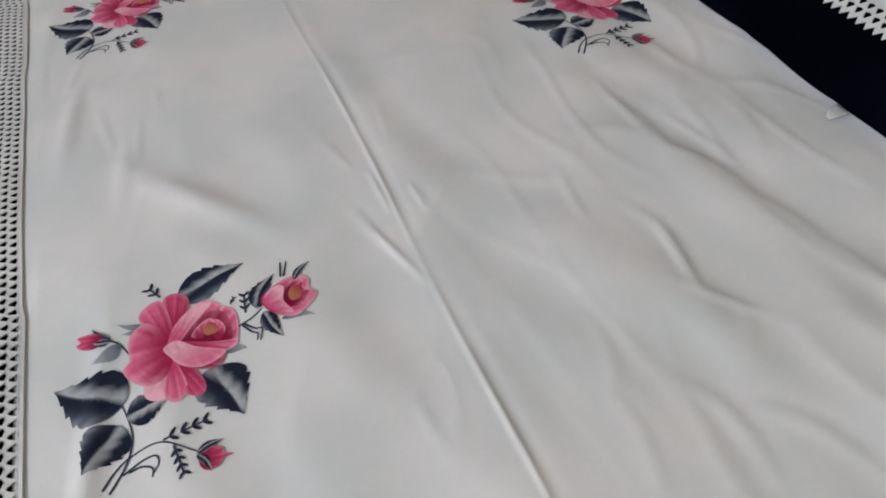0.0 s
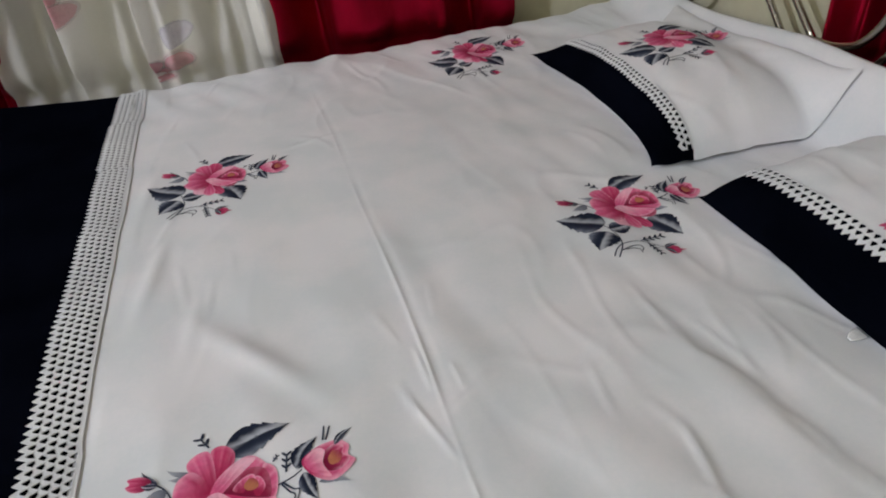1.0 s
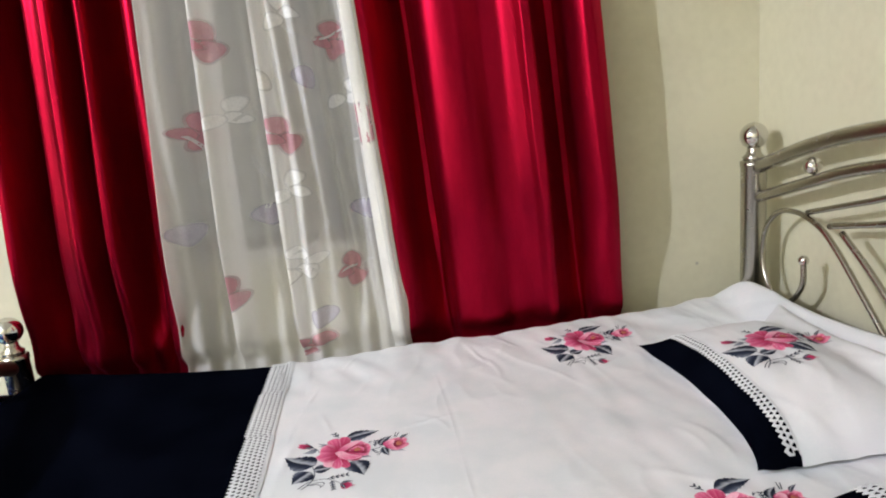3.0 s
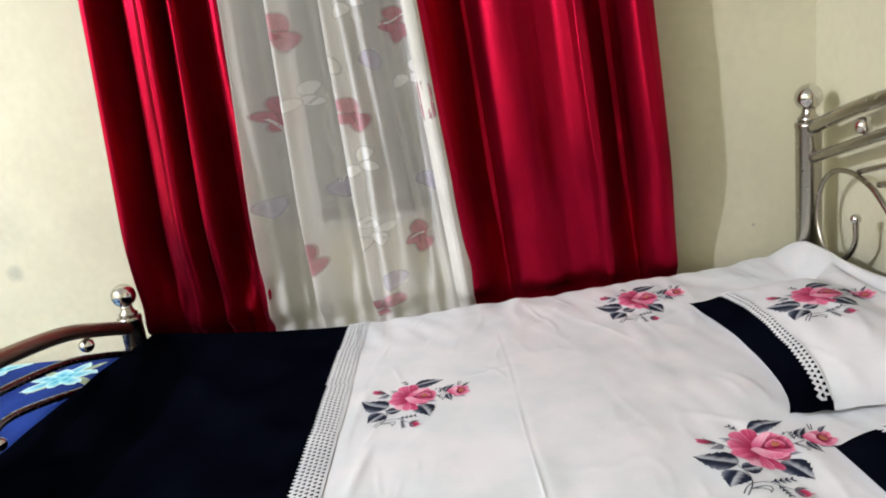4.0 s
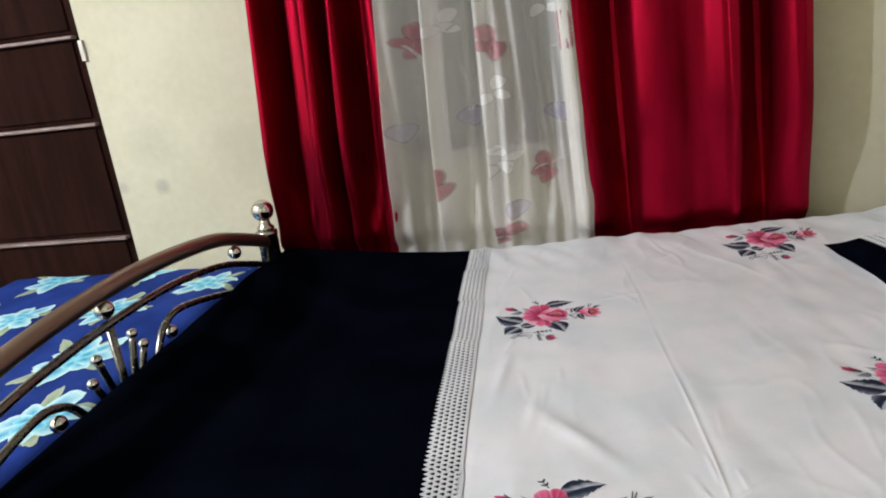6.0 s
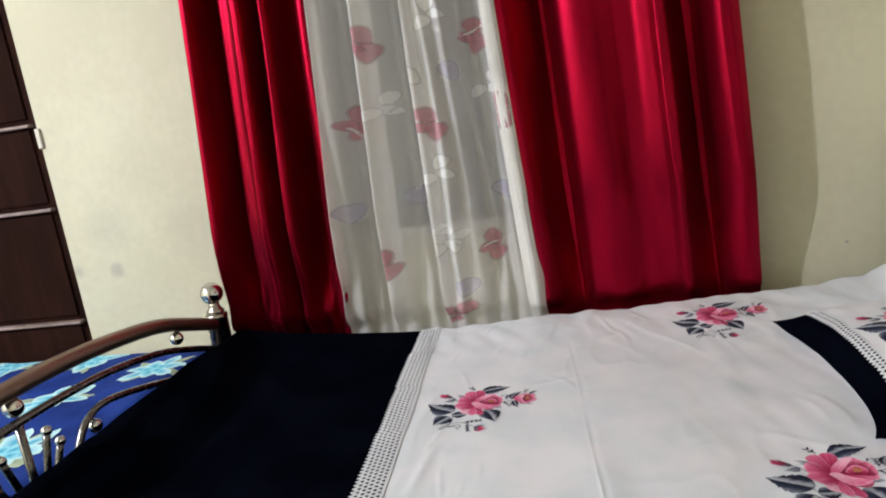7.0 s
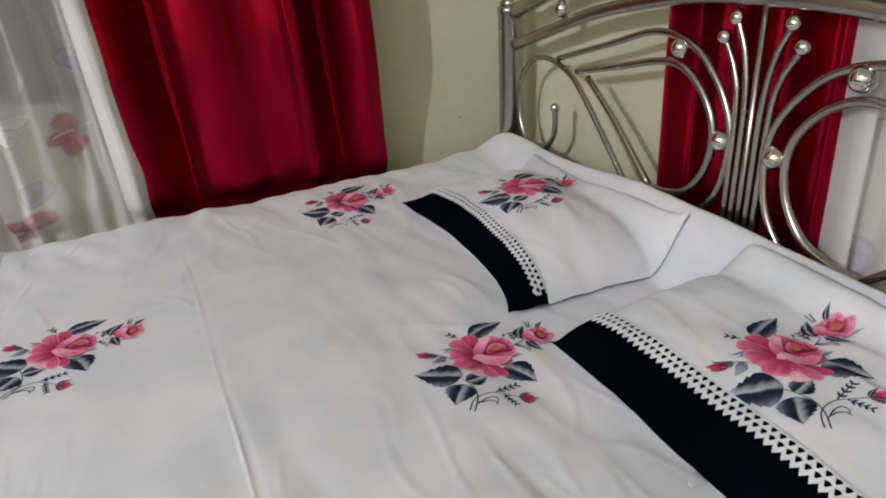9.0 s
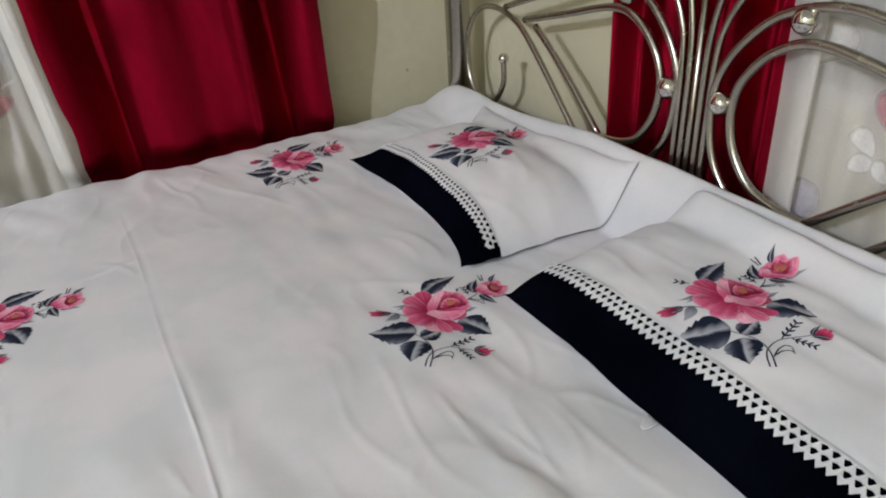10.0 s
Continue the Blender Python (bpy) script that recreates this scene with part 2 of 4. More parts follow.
structure("wall_east", boxes((EAST, EAST + T, SOUTH - T, WIN2[0], 0, TOP), (EAST, EAST + T, WIN2[0], WIN2[1], 0, WIN2[2]),
                             (EAST, EAST + T, WIN2[0], WIN2[1], WIN2[3], TOP), (EAST, EAST + T, WIN2[1], NORTH, 0, TOP)),
          PAINT, "cream-green painted wall behind the headboard")
structure("wall_south", boxes((WEST - T, EAST + T, SOUTH - T, SOUTH, 0, TOP)), PAINT, "cream-green painted wall")
structure("wall_west", boxes((WEST - T, WEST, SOUTH, NORTH, 0, TOP)), PAINT, "cream-green painted wall")


def window(name, along_x, a0, a1, z0, z1, face):
    """A two-leaf wooden window set in the depth of the wall."""
    def span(p, q, d0, d1, u, v):
        return (p, q, face + d0, face + d1, u, v) if along_x else (face + d0, face + d1, p, q, u, v)
    mid, w = (a0 + a1) / 2, 0.05
    root = tagged(new(name), "wooden two-leaf window behind the curtains", "window", kind="structure")
    part("window_frame", boxes(span(a0, a0 + w, 0.05, 0.10, z0, z1), span(a1 - w, a1, 0.05, 0.10, z0, z1),
                               span(a0 + w, a1 - w, 0.05, 0.10, z0, z0 + w), span(a0 + w, a1 - w, 0.05, 0.10, z1 - w, z1),
                               span(mid - w / 2, mid + w / 2, 0.05, 0.10, z0 + w, z1 - w)), FRAME, root)
    for p, q in ((a0 + w, mid - w / 2), (mid + w / 2, a1 - w)):
        pane = part("pane", boxes(span(p, q, 0.07, 0.076, z0 + w, z1 - w)), GLASS, root)
        pane.visible_shadow = False
    part("window_sill", boxes(span(a0, a1, 0.0, 0.05, z0 - 0.004, z0 + 0.02)), CEILING, root)


window("window_1", True, *WIN, NORTH)
window("window_2", False, *WIN2, EAST)

door = tagged(new("door_1"), "closed dark brown panelled wooden door", "door", kind="structure")
part("door_leaf", boxes((DOOR[0], DOOR[1] - 0.005, NORTH + 0.012, NORTH + 0.05, 0.01, DOOR[3])), WOOD, door)
for z0, z1 in ((0.10, 0.655), (0.69, 1.075), (1.11, 1.37), (1.405, 1.98)):
    part("door_panel", boxes((DOOR[0] + 0.10, DOOR[1] - 0.035, NORTH + 0.003, NORTH + 0.014, z0, z1), bevel=0.005), WOOD, door)
# worn ledge wood, its colour paled further for light caught along the panel tops
EDGE = mottled("worn_lit_door_edge", (0.20, 0.14, 0.12), (0.30, 0.22, 0.20), 14.0, 0.5, 0.2, 60.0)
for z in (0.667, 1.087, 1.382):
    part("door_ledge", boxes((DOOR[0] + 0.09, DOOR[1] - 0.018, NORTH - 0.016, NORTH + 0.013, z - 0.005, z + 0.006), bevel=0.003), EDGE, door, "worn ledge coloured pale for the light it catches")
HINGE = steel("dull_hinge_steel", (0.5, 0.48, 0.45), 0.4)
for z in (0.35, 1.335, 1.85):
    part("hinge", boxes((DOOR[1] - 0.006, DOOR[1] + 0.012, NORTH - 0.010, NORTH + 0.006, z - 0.035, z + 0.035), bevel=0.003), HINGE, door, "steel door hinge")

# ---- steel bed ----
HC, FC, HX, FX = -0.865, -0.84, 2.07, 0.0
bed = thing("bed", "double bed with a scrolled stainless steel headboard and arched footboard", "bed")


def post(x, y, top, r=0.034):
    """A round post with a stepped neck and a ball on top; top is the ball's centre."""
    p = turned("post", [(r * 0.95, 0.0), (r, 0.02), (r, top - 0.085), (r * 1.06, top - 0.083), (r * 1.06, top - 0.070), (r * 0.8, top - 0.066)], x, y, STEEL, bed)
    turned("collar", [(r * 0.80, top - 0.066), (r * 0.86, top - 0.058), (r * 0.62, top - 0.050), (r * 0.5, top - 0.040), (r * 0.55, top - 0.028)], x, y, STEEL, p)
    ball("ball_finial", x, y, top, 0.037, CHROME, p, "polished steel ball")


post(HX, HC + 0.875, 1.086)
post(HX, HC - 0.875, 1.086)
post(FX, FC + 0.84, 0.765)
post(FX, FC - 0.84, 0.765)


def arch(name, x, c, half, r, material, label=""):
    """A rail from post to post, given by (distance from the middle, height) of one half."""
    pts = [(x, c + d, z) for d, z in half] + [(x, c - d, z) for d, z in reversed(half[:-1])]
    tube(name, pts, r, material, bed, label, sides=14)


arch("top_rail", HX, HC, [(0.86, 1.0), (0.65, 1.065), (0.48, 1.105), (0.32, 1.13), (0.16, 1.148), (0.0, 1.153)], 0.019, STEEL)
arch("rail", HX, HC, [(0.86, 0.915), (0.64, 0.98), (0.47, 1.028), (0.31, 1.058), (0.16, 1.078), (0.0, 1.083)], 0.015, STEEL)
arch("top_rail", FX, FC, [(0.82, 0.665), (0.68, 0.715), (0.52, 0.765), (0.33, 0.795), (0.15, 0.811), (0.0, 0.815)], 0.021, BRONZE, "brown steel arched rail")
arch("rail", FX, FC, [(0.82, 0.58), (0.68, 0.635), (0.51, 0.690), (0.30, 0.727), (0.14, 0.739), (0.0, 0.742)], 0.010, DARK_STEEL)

for s in (1, -1):
    def at(d, z):
        return (HX, HC + s * d, z)
    tube("outer_scroll", [at(*q) for q in ((0.62, 0.912), (0.405, 0.970), (0.26, 1.008), (0.155, 0.993), (0.085, 0.940), (0.046, 0.875),
                                          (0.042, 0.810), (0.060, 0.740), (0.11, 0.680), (0.19, 0.625))], 0.0072, STEEL, bed)
    tube("inner_scroll", [at(*q) for q in ((0.535, 0.893), (0.38, 0.925), (0.225, 0.957), (0.150, 0.940), (0.098, 0.890), (0.082, 0.835),
                                          (0.095, 0.775), (0.135, 0.724), (0.190, 0.703), (0.250, 0.697))], 0.0078, STEEL, bed)
    tube("slanting_rod", [at(0.490, 0.886), at(0.372, 0.803), at(0.245, 0.697)], 0.0072, STEEL, bed)
    tube("hook_scroll", [at(*q) for q in ((0.632, 0.782), (0.636, 0.720), (0.690, 0.664), (0.775, 0.665), (0.822, 0.740), (0.808, 0.835), (0.745, 0.893),
                                         (0.66, 0.905), (0.575, 0.885), (0.515, 0.848), (0.42, 0.765), (0.285, 0.640))], 0.0070, STEEL, bed)
    ball("hook_ball", HX, HC + s * 0.632, 0.788, 0.013, CHROME, bed)
    for d, z, r in ((0.605, 1.028, 0.021), (0.185, 0.986, 0.020), (0.060, 0.840, 0.020)):
        ball("ball", HX, HC + s * d, z, r, CHROME, bed, "polished steel ball")
    tube("fan_rod", [at(0.032, 0.45), at(0.034, 0.70), at(0.036, 0.90), at(0.050, 0.965), at(0.078, 1.012)], 0.0058, STEEL, bed)
    ball("rod_ball", HX, HC + s * 0.080, 1.016, 0.013, CHROME, bed)
    tube("fan_rod", [at(0.016, 0.45), at(0.017, 0.70), at(0.018, 0.90), at(0.030, 0.99), at(0.055, 1.045)], 0.0058, STEEL, bed)
    ball("rod_ball", HX, HC + s * 0.057, 1.049, 0.013, CHROME, bed)

    def foot(d, z):
        return (FX, FC + s * d, z)
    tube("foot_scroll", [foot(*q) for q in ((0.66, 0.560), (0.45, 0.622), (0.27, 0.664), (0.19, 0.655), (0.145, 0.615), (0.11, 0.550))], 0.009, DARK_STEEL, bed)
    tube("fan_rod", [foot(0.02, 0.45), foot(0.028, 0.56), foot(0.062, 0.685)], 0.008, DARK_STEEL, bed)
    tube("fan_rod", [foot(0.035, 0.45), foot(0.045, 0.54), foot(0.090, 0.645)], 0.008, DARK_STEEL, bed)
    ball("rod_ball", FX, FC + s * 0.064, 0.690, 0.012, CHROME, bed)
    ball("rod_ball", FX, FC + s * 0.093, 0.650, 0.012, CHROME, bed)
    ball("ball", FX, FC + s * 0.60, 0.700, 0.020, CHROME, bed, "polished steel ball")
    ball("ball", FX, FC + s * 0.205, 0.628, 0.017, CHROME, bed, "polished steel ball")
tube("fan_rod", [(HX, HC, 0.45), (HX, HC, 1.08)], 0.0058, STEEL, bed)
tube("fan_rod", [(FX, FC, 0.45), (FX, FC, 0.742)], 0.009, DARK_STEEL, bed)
ball("ball", FX, FC, 0.777, 0.021, CHROME, bed, "polished steel ball")
for x, c, h in ((HX, HC, 0.84), (FX, FC, 0.81)):
    tube("cross_rail", [(x, c - h, 0.44), (x, c + h, 0.44)], 0.018, STEEL, bed)
for y in (-1.66, -0.06):
    part("side_rail", boxes((0.03, 2.04, y - 0.018, y + 0.018, 0.26, 0.33), bevel=0.006), STEEL, bed)
part("bed_board", boxes((0.03, 2.035, -1.64, -0.08, 0.33, 0.36), bevel=0.004), FRAME, bed)

# ---- mattress and bedsheet ----
NEAR, R = -1.76, 0.045
HEAD_END, FOOT_END = 2.045, 0.022
mattress = tagged(part("mattress", boxes((FOOT_END + 0.02, HEAD_END - 0.02, NEAR + 0.03, 0.015, 0.36, 0.545), bevel=0.04), TICKING), "pale ticking mattress under the bedsheet", "mattress")


def far_edge(x):
    return 0.048 + 0.012 * smooth(0.9, 1.8, x)


def crease(y):
    return 1.1111 + (-0.0822) * y + (-0.0168) * y * y + 0.002 * math.sin(11 * y)


def bed_z(x, y):
    """Height of the cloth over the mattress: sag, raised head end, creases and soft folds."""
    z = 0.58
    rise = 0.036 * smooth(0.62, 0.0, x) + 0.012 * smooth(0.75, 1.1, x) + 0.018 * smooth(1.25, 1.65, x) + 0.022 * smooth(1.72, 2.0, x)
    z += rise * smooth(-0.38, 0.04, y)
    z += 0.050 * smooth(0.30, 0.05, x) * smooth(0.0, -0.35, y) + 0.012 * smooth(0.28, 0.03, x)
    z += smooth(1.945, 2.045, x) * (0.010 + 0.122 * min(1.0, max(0.0, (0.05 - y) / 0.68)) ** 0.5)
    if x > 0.72:
        # long ironed crease across the bed
        c = crease(y)
        k = smooth(-0.08, -0.45, y) * max(0.1, 0.42 + 0.75 * noise.noise(Vector((0.0, y * 6, 5.0))))
        z += k * ((0.0009 + 0.0022 * smooth(-0.75, -1.05, y)) * math.exp(-((x - c) / 0.0032) ** 2) - 0.0012 * math.exp(-((x - c - 0.009) / 0.006) ** 2))
        z += 0.0028 * k * smooth(0.10, 0.0, abs(x - c))
        # short branches of the crease
        for cx, cy, ang, ln, h in ((1.16, -1.20, -1.25, 0.075, 0.0030), (1.215, -1.18, 0.67, 0.045, 0.0024), (1.175, -1.125, -1.5, 0.04, 0.0022),
                                   (1.212, -1.15, -1.45, 0.025, 0.002), (1.15, -1.36, 0.785, 0.035, 0.0018), (1.135, -1.41, -1.4, 0.04, 0.0018),
                                   (1.48, -1.115, -1.52, 0.07, 0.0030), (1.415, -1.335, -1.7, 0.055, 0.0034), (1.42, -1.395, -0.9, 0.05, 0.003),
                                   (1.53, -1.20, -1.35, 0.06, 0.0026), (1.36, -1.22, -1.65, 0.05, 0.0022),
                                   (1.10, -0.44, 0.25, 0.07, 0.003),
                                   (1.145, -1.04, 1.9, 0.04, 0.0018), (1.215, -1.00, 1.45, 0.04, 0.0016),
                                   (0.88, -0.86, 1.75, 0.06, 0.0018), (0.92, -0.90, 1.5, 0.05, 0.0016), (0.84, -0.70, 1.3, 0.05, 0.0018),
                                   (0.95, -0.82, 1.65, 0.04, 0.0014), (0.87, -0.40, 1.9, 0.06, 0.0020), (0.82, -0.25, 1.4, 0.05, 0.0020),
                                   (1.33, -0.05, 2.2, 0.06, 0.0030), (1.24, -0.10, 1.9, 0.07, 0.0030), (0.90, -0.06, 1.2, 0.05, 0.0025)):
            u = (x - cx) * math.cos(ang) + (y - cy) * math.sin(ang)
            v = -(x - cx) * math.sin(ang) + (y - cy) * math.cos(ang)
            if abs(u) < ln and abs(v) < 0.03:
                z += 0.85 * h * (1 - (u / ln) ** 2) * math.exp(-(v / 0.0042) ** 2)
        # broad pulled folds on the near side, towards the pillows
        for cx, cy, ang, ln, h in ((1.490, -1.145, -1.46, 0.075, 0.0042), (1.515, -1.245, -1.20, 0.070, 0.0050), (1.540, -1.335, -1.32, 0.060, 0.0042), (1.418, -1.310, -1.50, 0.070, 0.0046),
                                   (1.300, -1.410, -1.83, 0.055, 0.0034), (1.287, -1.490, -1.66, 0.050, 0.0034), (1.360, -1.495, -1.32, 0.060, 0.0042), (1.412, -1.527, -0.93, 0.055, 0.0040),
                                   (1.420, -1.440, -2.20, 0.040, 0.0030), (1.645, -0.660, -1.43, 0.100, 0.0040), (1.605, -0.640, -1.35, 0.080, 0.0030), (1.630, -1.030, -1.86, 0.090, 0.0042),
                                   (1.278, -0.175, -1.22, 0.085, 0.0045), (1.112, -0.440, -0.85, 0.060, 0.0036), (1.590, -1.200, -1.75, 0.080, 0.0036), (1.56, -1.43, -1.5, 0.070, 0.0040)):
            u = (x - cx) * math.cos(ang) + (y - cy) * math.sin(ang)
            v = -(x - cx) * math.sin(ang) + (y - cy) * math.cos(ang) + 0.25 * u * u / ln
            if abs(u) < ln and abs(v) < 0.04:
                z += 0.36 * h * (1 - (u / ln) ** 2) * (math.exp(-(v / 0.0065) ** 2) - 0.35 * math.exp(-((v - 0.012) / 0.008) ** 2))
        # slack folds running towards the pillows
        p = Vector(((x + 0.22 * y) * 9.5, (y - 0.2 * x) * 3.4, 0.3))
        z += 0.0043 * smooth(1.22, 1.45, x) * smooth(-0.25, -0.7, y) * noise.noise(p)
        p = Vector(((x + 0.25 * y) * 16, y * 5, 4.1))
        z += 0.0042 * noise.noise(p) * smooth(0.74, 0.9, x) * smooth(-0.55, -1.05, y)
        p = Vector(((x + 0.2 * y) * 24.0, (y - 0.2 * x) * 8.0, 7.7))
        z += 0.0023 * smooth(1.2, 1.5, x) * noise.noise(p)
        # sharper pulled wrinkles
        for k, (a, f, g, h) in enumerate(((0.35, 8.5, 3.0, 0.0020), (0.12, 13.0, 4.2, 0.0018), (-0.3, 9.0, 4.0, 0.0014))):
            q = noise.noise(Vector(((x + a * y) * f, (y - a * x) * g, 20.0 + 7 * k)))
            w = max(0.0, 1 - 5 * abs(q))
            z += h * w * w * (smooth(1.15, 1.42, x) if k < 2 else smooth(0.8, 0.95, x)) * smooth(0.05, 0.4, noise.noise(Vector((x * 3, y * 3, 40.0 + k))) + 0.2)
        # a fold pulled from the rose towards the lace
        u, v = (x - 0.985) * 0.64 - (y + 1.05) * 0.77, (x - 0.985) * 0.77 + (y + 1.05) * 0.64
        z += 0.008 * math.exp(-(v / 0.018) ** 2) * math.exp(-(u / 0.08) ** 2)
        for fx, fy, fl, fh in ((0.855, -1.34, 0.13, 0.006), (0.835, -0.82, 0.08, 0.004), (0.80, -0.55, 0.07, 0.003), (0.90, -0.95, 0.06, 0.003)):
            z += fh * math.exp(-((x - fx - 0.12 * (y - fy)) / 0.012) ** 2) * math.exp(-((y - fy) / fl) ** 2)
        # puckers along the far edge
        z += 0.0065 * smooth(-0.34, -0.02, y) * noise.noise(Vector((x * 17 + y * 8, y * 7, 8.0)))
        z += 0.006 * smooth(-0.18, 0.0, y) * math.exp(-((x - 1.20 - 0.3 * y) / 0.03) ** 2)
    z += 0.0036 * noise.noise(Vector((x * 3.1, y * 3.1, 1.7))) + 0.0017 * noise.noise(Vector((x * 11, y * 9, 2.2)))
    if x < 0.8:
        z += 0.003 * noise.noise(Vector((x * 5 + y * 4, y * 9 - x * 3, 6.0)))
    return z


def rolled(c, lo, hi):
    """Lays a length of cloth over rounded edges: the place along the axis and the drop."""
    q = R * math.pi / 2
    if c > hi - R:
        s = c - (hi - R)
        return (hi - R + R * math.sin(s / R), R * (1 - math.cos(s / R))) if s < q else (hi, R + s - q)
    if c < lo + R:
        s = lo + R - c
        return (lo + R - R * math.sin(s / R), R * (1 - math.cos(s / R))) if s < q else (lo, R + s - q)
    return c, 0.0


def lay(x, y, lift=0.0):
    """A point of the bedsheet, flat coordinates to the made bed."""
    px, dx = rolled(x, FOOT_END, 9.0)
    py, dy = rolled(y, NEAR, far_edge(px))
    return px, py, bed_z(px, py) - dx - dy + lift


def seam(y, off=0.0):
    return 0.680 - 0.045 * (y - 0.04) + off


def cloth(name, rows, cols, point, material, parent, label="", thickness=0.0):
    verts = [point(i / rows, j / cols) for i in range(rows + 1) for j in range(cols + 1)]
    faces = [(i * (cols + 1) + j, (i + 1) * (cols + 1) + j, (i + 1) * (cols + 1) + j + 1, i * (cols + 1) + j + 1) for i in range(rows) for j in range(cols)]
    ob = made(name, verts, faces, material, parent, label)
    if thickness:
        m = ob.modifiers.new("thickness", "SOLIDIFY")
        m.thickness, m.offset = thickness, -1
    return ob


sheet = thing("bedsheet", "white cotton bedsheet with rose prints, lace strip and navy border", "bedsheet")
Y0, Y1 = NEAR - 0.22, 0.30


def white_point(u, v):
    y = Y0 + (Y1 - Y0) * v
    a, c = seam(y, 0.0505), crease(y)
    # more threads of the mesh run along the crease
    if u < 0.25:
        x = a + (c - 0.03 - a) * u / 0.25
    elif u < 0.43:
        x = c - 0.03 + 0.06 * (u - 0.25) / 0.18
    else:
        x = c + 0.03 + (HEAD_END - c - 0.03) * (u - 0.43) / 0.57
    return lay(x, y)


def navy_point(u, v):
    y = Y0 + (Y1 - Y0) * v
    a = FOOT_END - 0.20
    return lay(a + (seam(y, 0.058) - a) * u, y, -0.001)


cloth("white_panel", 300, 420, white_point, WHITE, sheet, "creased white cotton panel", 0.002)
cloth("navy_panel", 110, 200, navy_point, NAVY, sheet, "plain navy cotton border", 0.002)


def lace(point, length, width, rows, pitch, tooth, parent):
    """Cotton lace: staggered rows of meshes with rounded three-cornered holes, a toothed edge and a plain heading. point(s, w, lift)."""
    verts, faces = [], []
    head = width * 0.05
    h = (width - head - tooth) / rows

    def add(quads):
        k = len(verts)
        verts.extend(quads)
        return k
    n = int(length / pitch)
    for j in range(rows):
        w0 = tooth + j * h
        for i in range(n):
            s0 = (i + 0.5 * (j % 2)) * pitch
            wob = 0.12 * pitch * math.sin(i * 12.9898 + j * 78.233)
            outer = ((0, 0), (0.5, 0), (1, 0), (1, 1), (0.5, 1), (0, 1))
            inner = ((0.38, 0.13), (0.5, 0.07), (0.62, 0.13), (0.90, 0.72), (0.5, 0.90), (0.12, 0.72))
            k = add([point(s0 + a * pitch, w0 + b * h, 0.0) for a, b in outer])
            add([point(s0 + a * pitch + wob * 0.3, w0 + b * h, 0.0006) for a, b in inner])
            for e in range(6):
                f = (e + 1) % 6
                faces.append((k + e, k + f, k + 6 + f, k + 6 + e))
    for i in range(n):
        s0 = i * pitch
        k = add([point(s0, tooth, 0.0), point(s0 + pitch, tooth, 0.0), point(s0 + pitch * 0.55, tooth * 0.02, 0.0004)])
        faces.append((k, k + 2, k + 1))
    m = int(length / 0.02)
    for i in range(m):
        a, b = length * i / m, length * (i + 1) / m
        k = add([point(a, width - head, 0.0), point(b, width - head, 0.0), point(b, width, 0.0), point(a, width, 0.0)])
        faces.append((k, k + 3, k + 2, k + 1))
    ob = made("lace_trim", verts, faces, LACE, parent, "white cotton lace with three-cornered holes", flat=True)
    m = ob.modifiers.new("thickness", "SOLIDIFY")
    m.thickness, m.offset = 0.0012, 0
    return ob


def sheet_lace(s, w, lift):
    y = Y1 - 0.02 - s
    # the strip is pieced, each length lying a little differently
    k = math.floor(s / 0.235)
    return lay(seam(y, w - 0.008 + 0.0025 * math.sin(k * 2.4)), y, 0.0030 - 0.0012 * smooth(0.045, 0.066, w) + lift)


lace(sheet_lace, 1.98, 0.066, 5, 0.0125, 0.009, sheet)

# ---- rose print ----
DYE = {"pale": (0.88, 0.48, 0.60), "rose": (0.71, 0.115, 0.26), "mid": (0.57, 0.042, 0.145), "deep": (0.34, 0.014, 0.065), "red": (0.17, 0.005, 0.032),
       "gold": (0.50, 0.20, 0.09), "ink": (0.012, 0.017, 0.036), "slate": (0.065, 0.080, 0.125), "mist": (0.47, 0.49, 0.54)}


def blend(a, b, t):
    t = min(1.0, max(0.0, t))
    return tuple(p + (q - p) * t for p, q in zip(a, b))


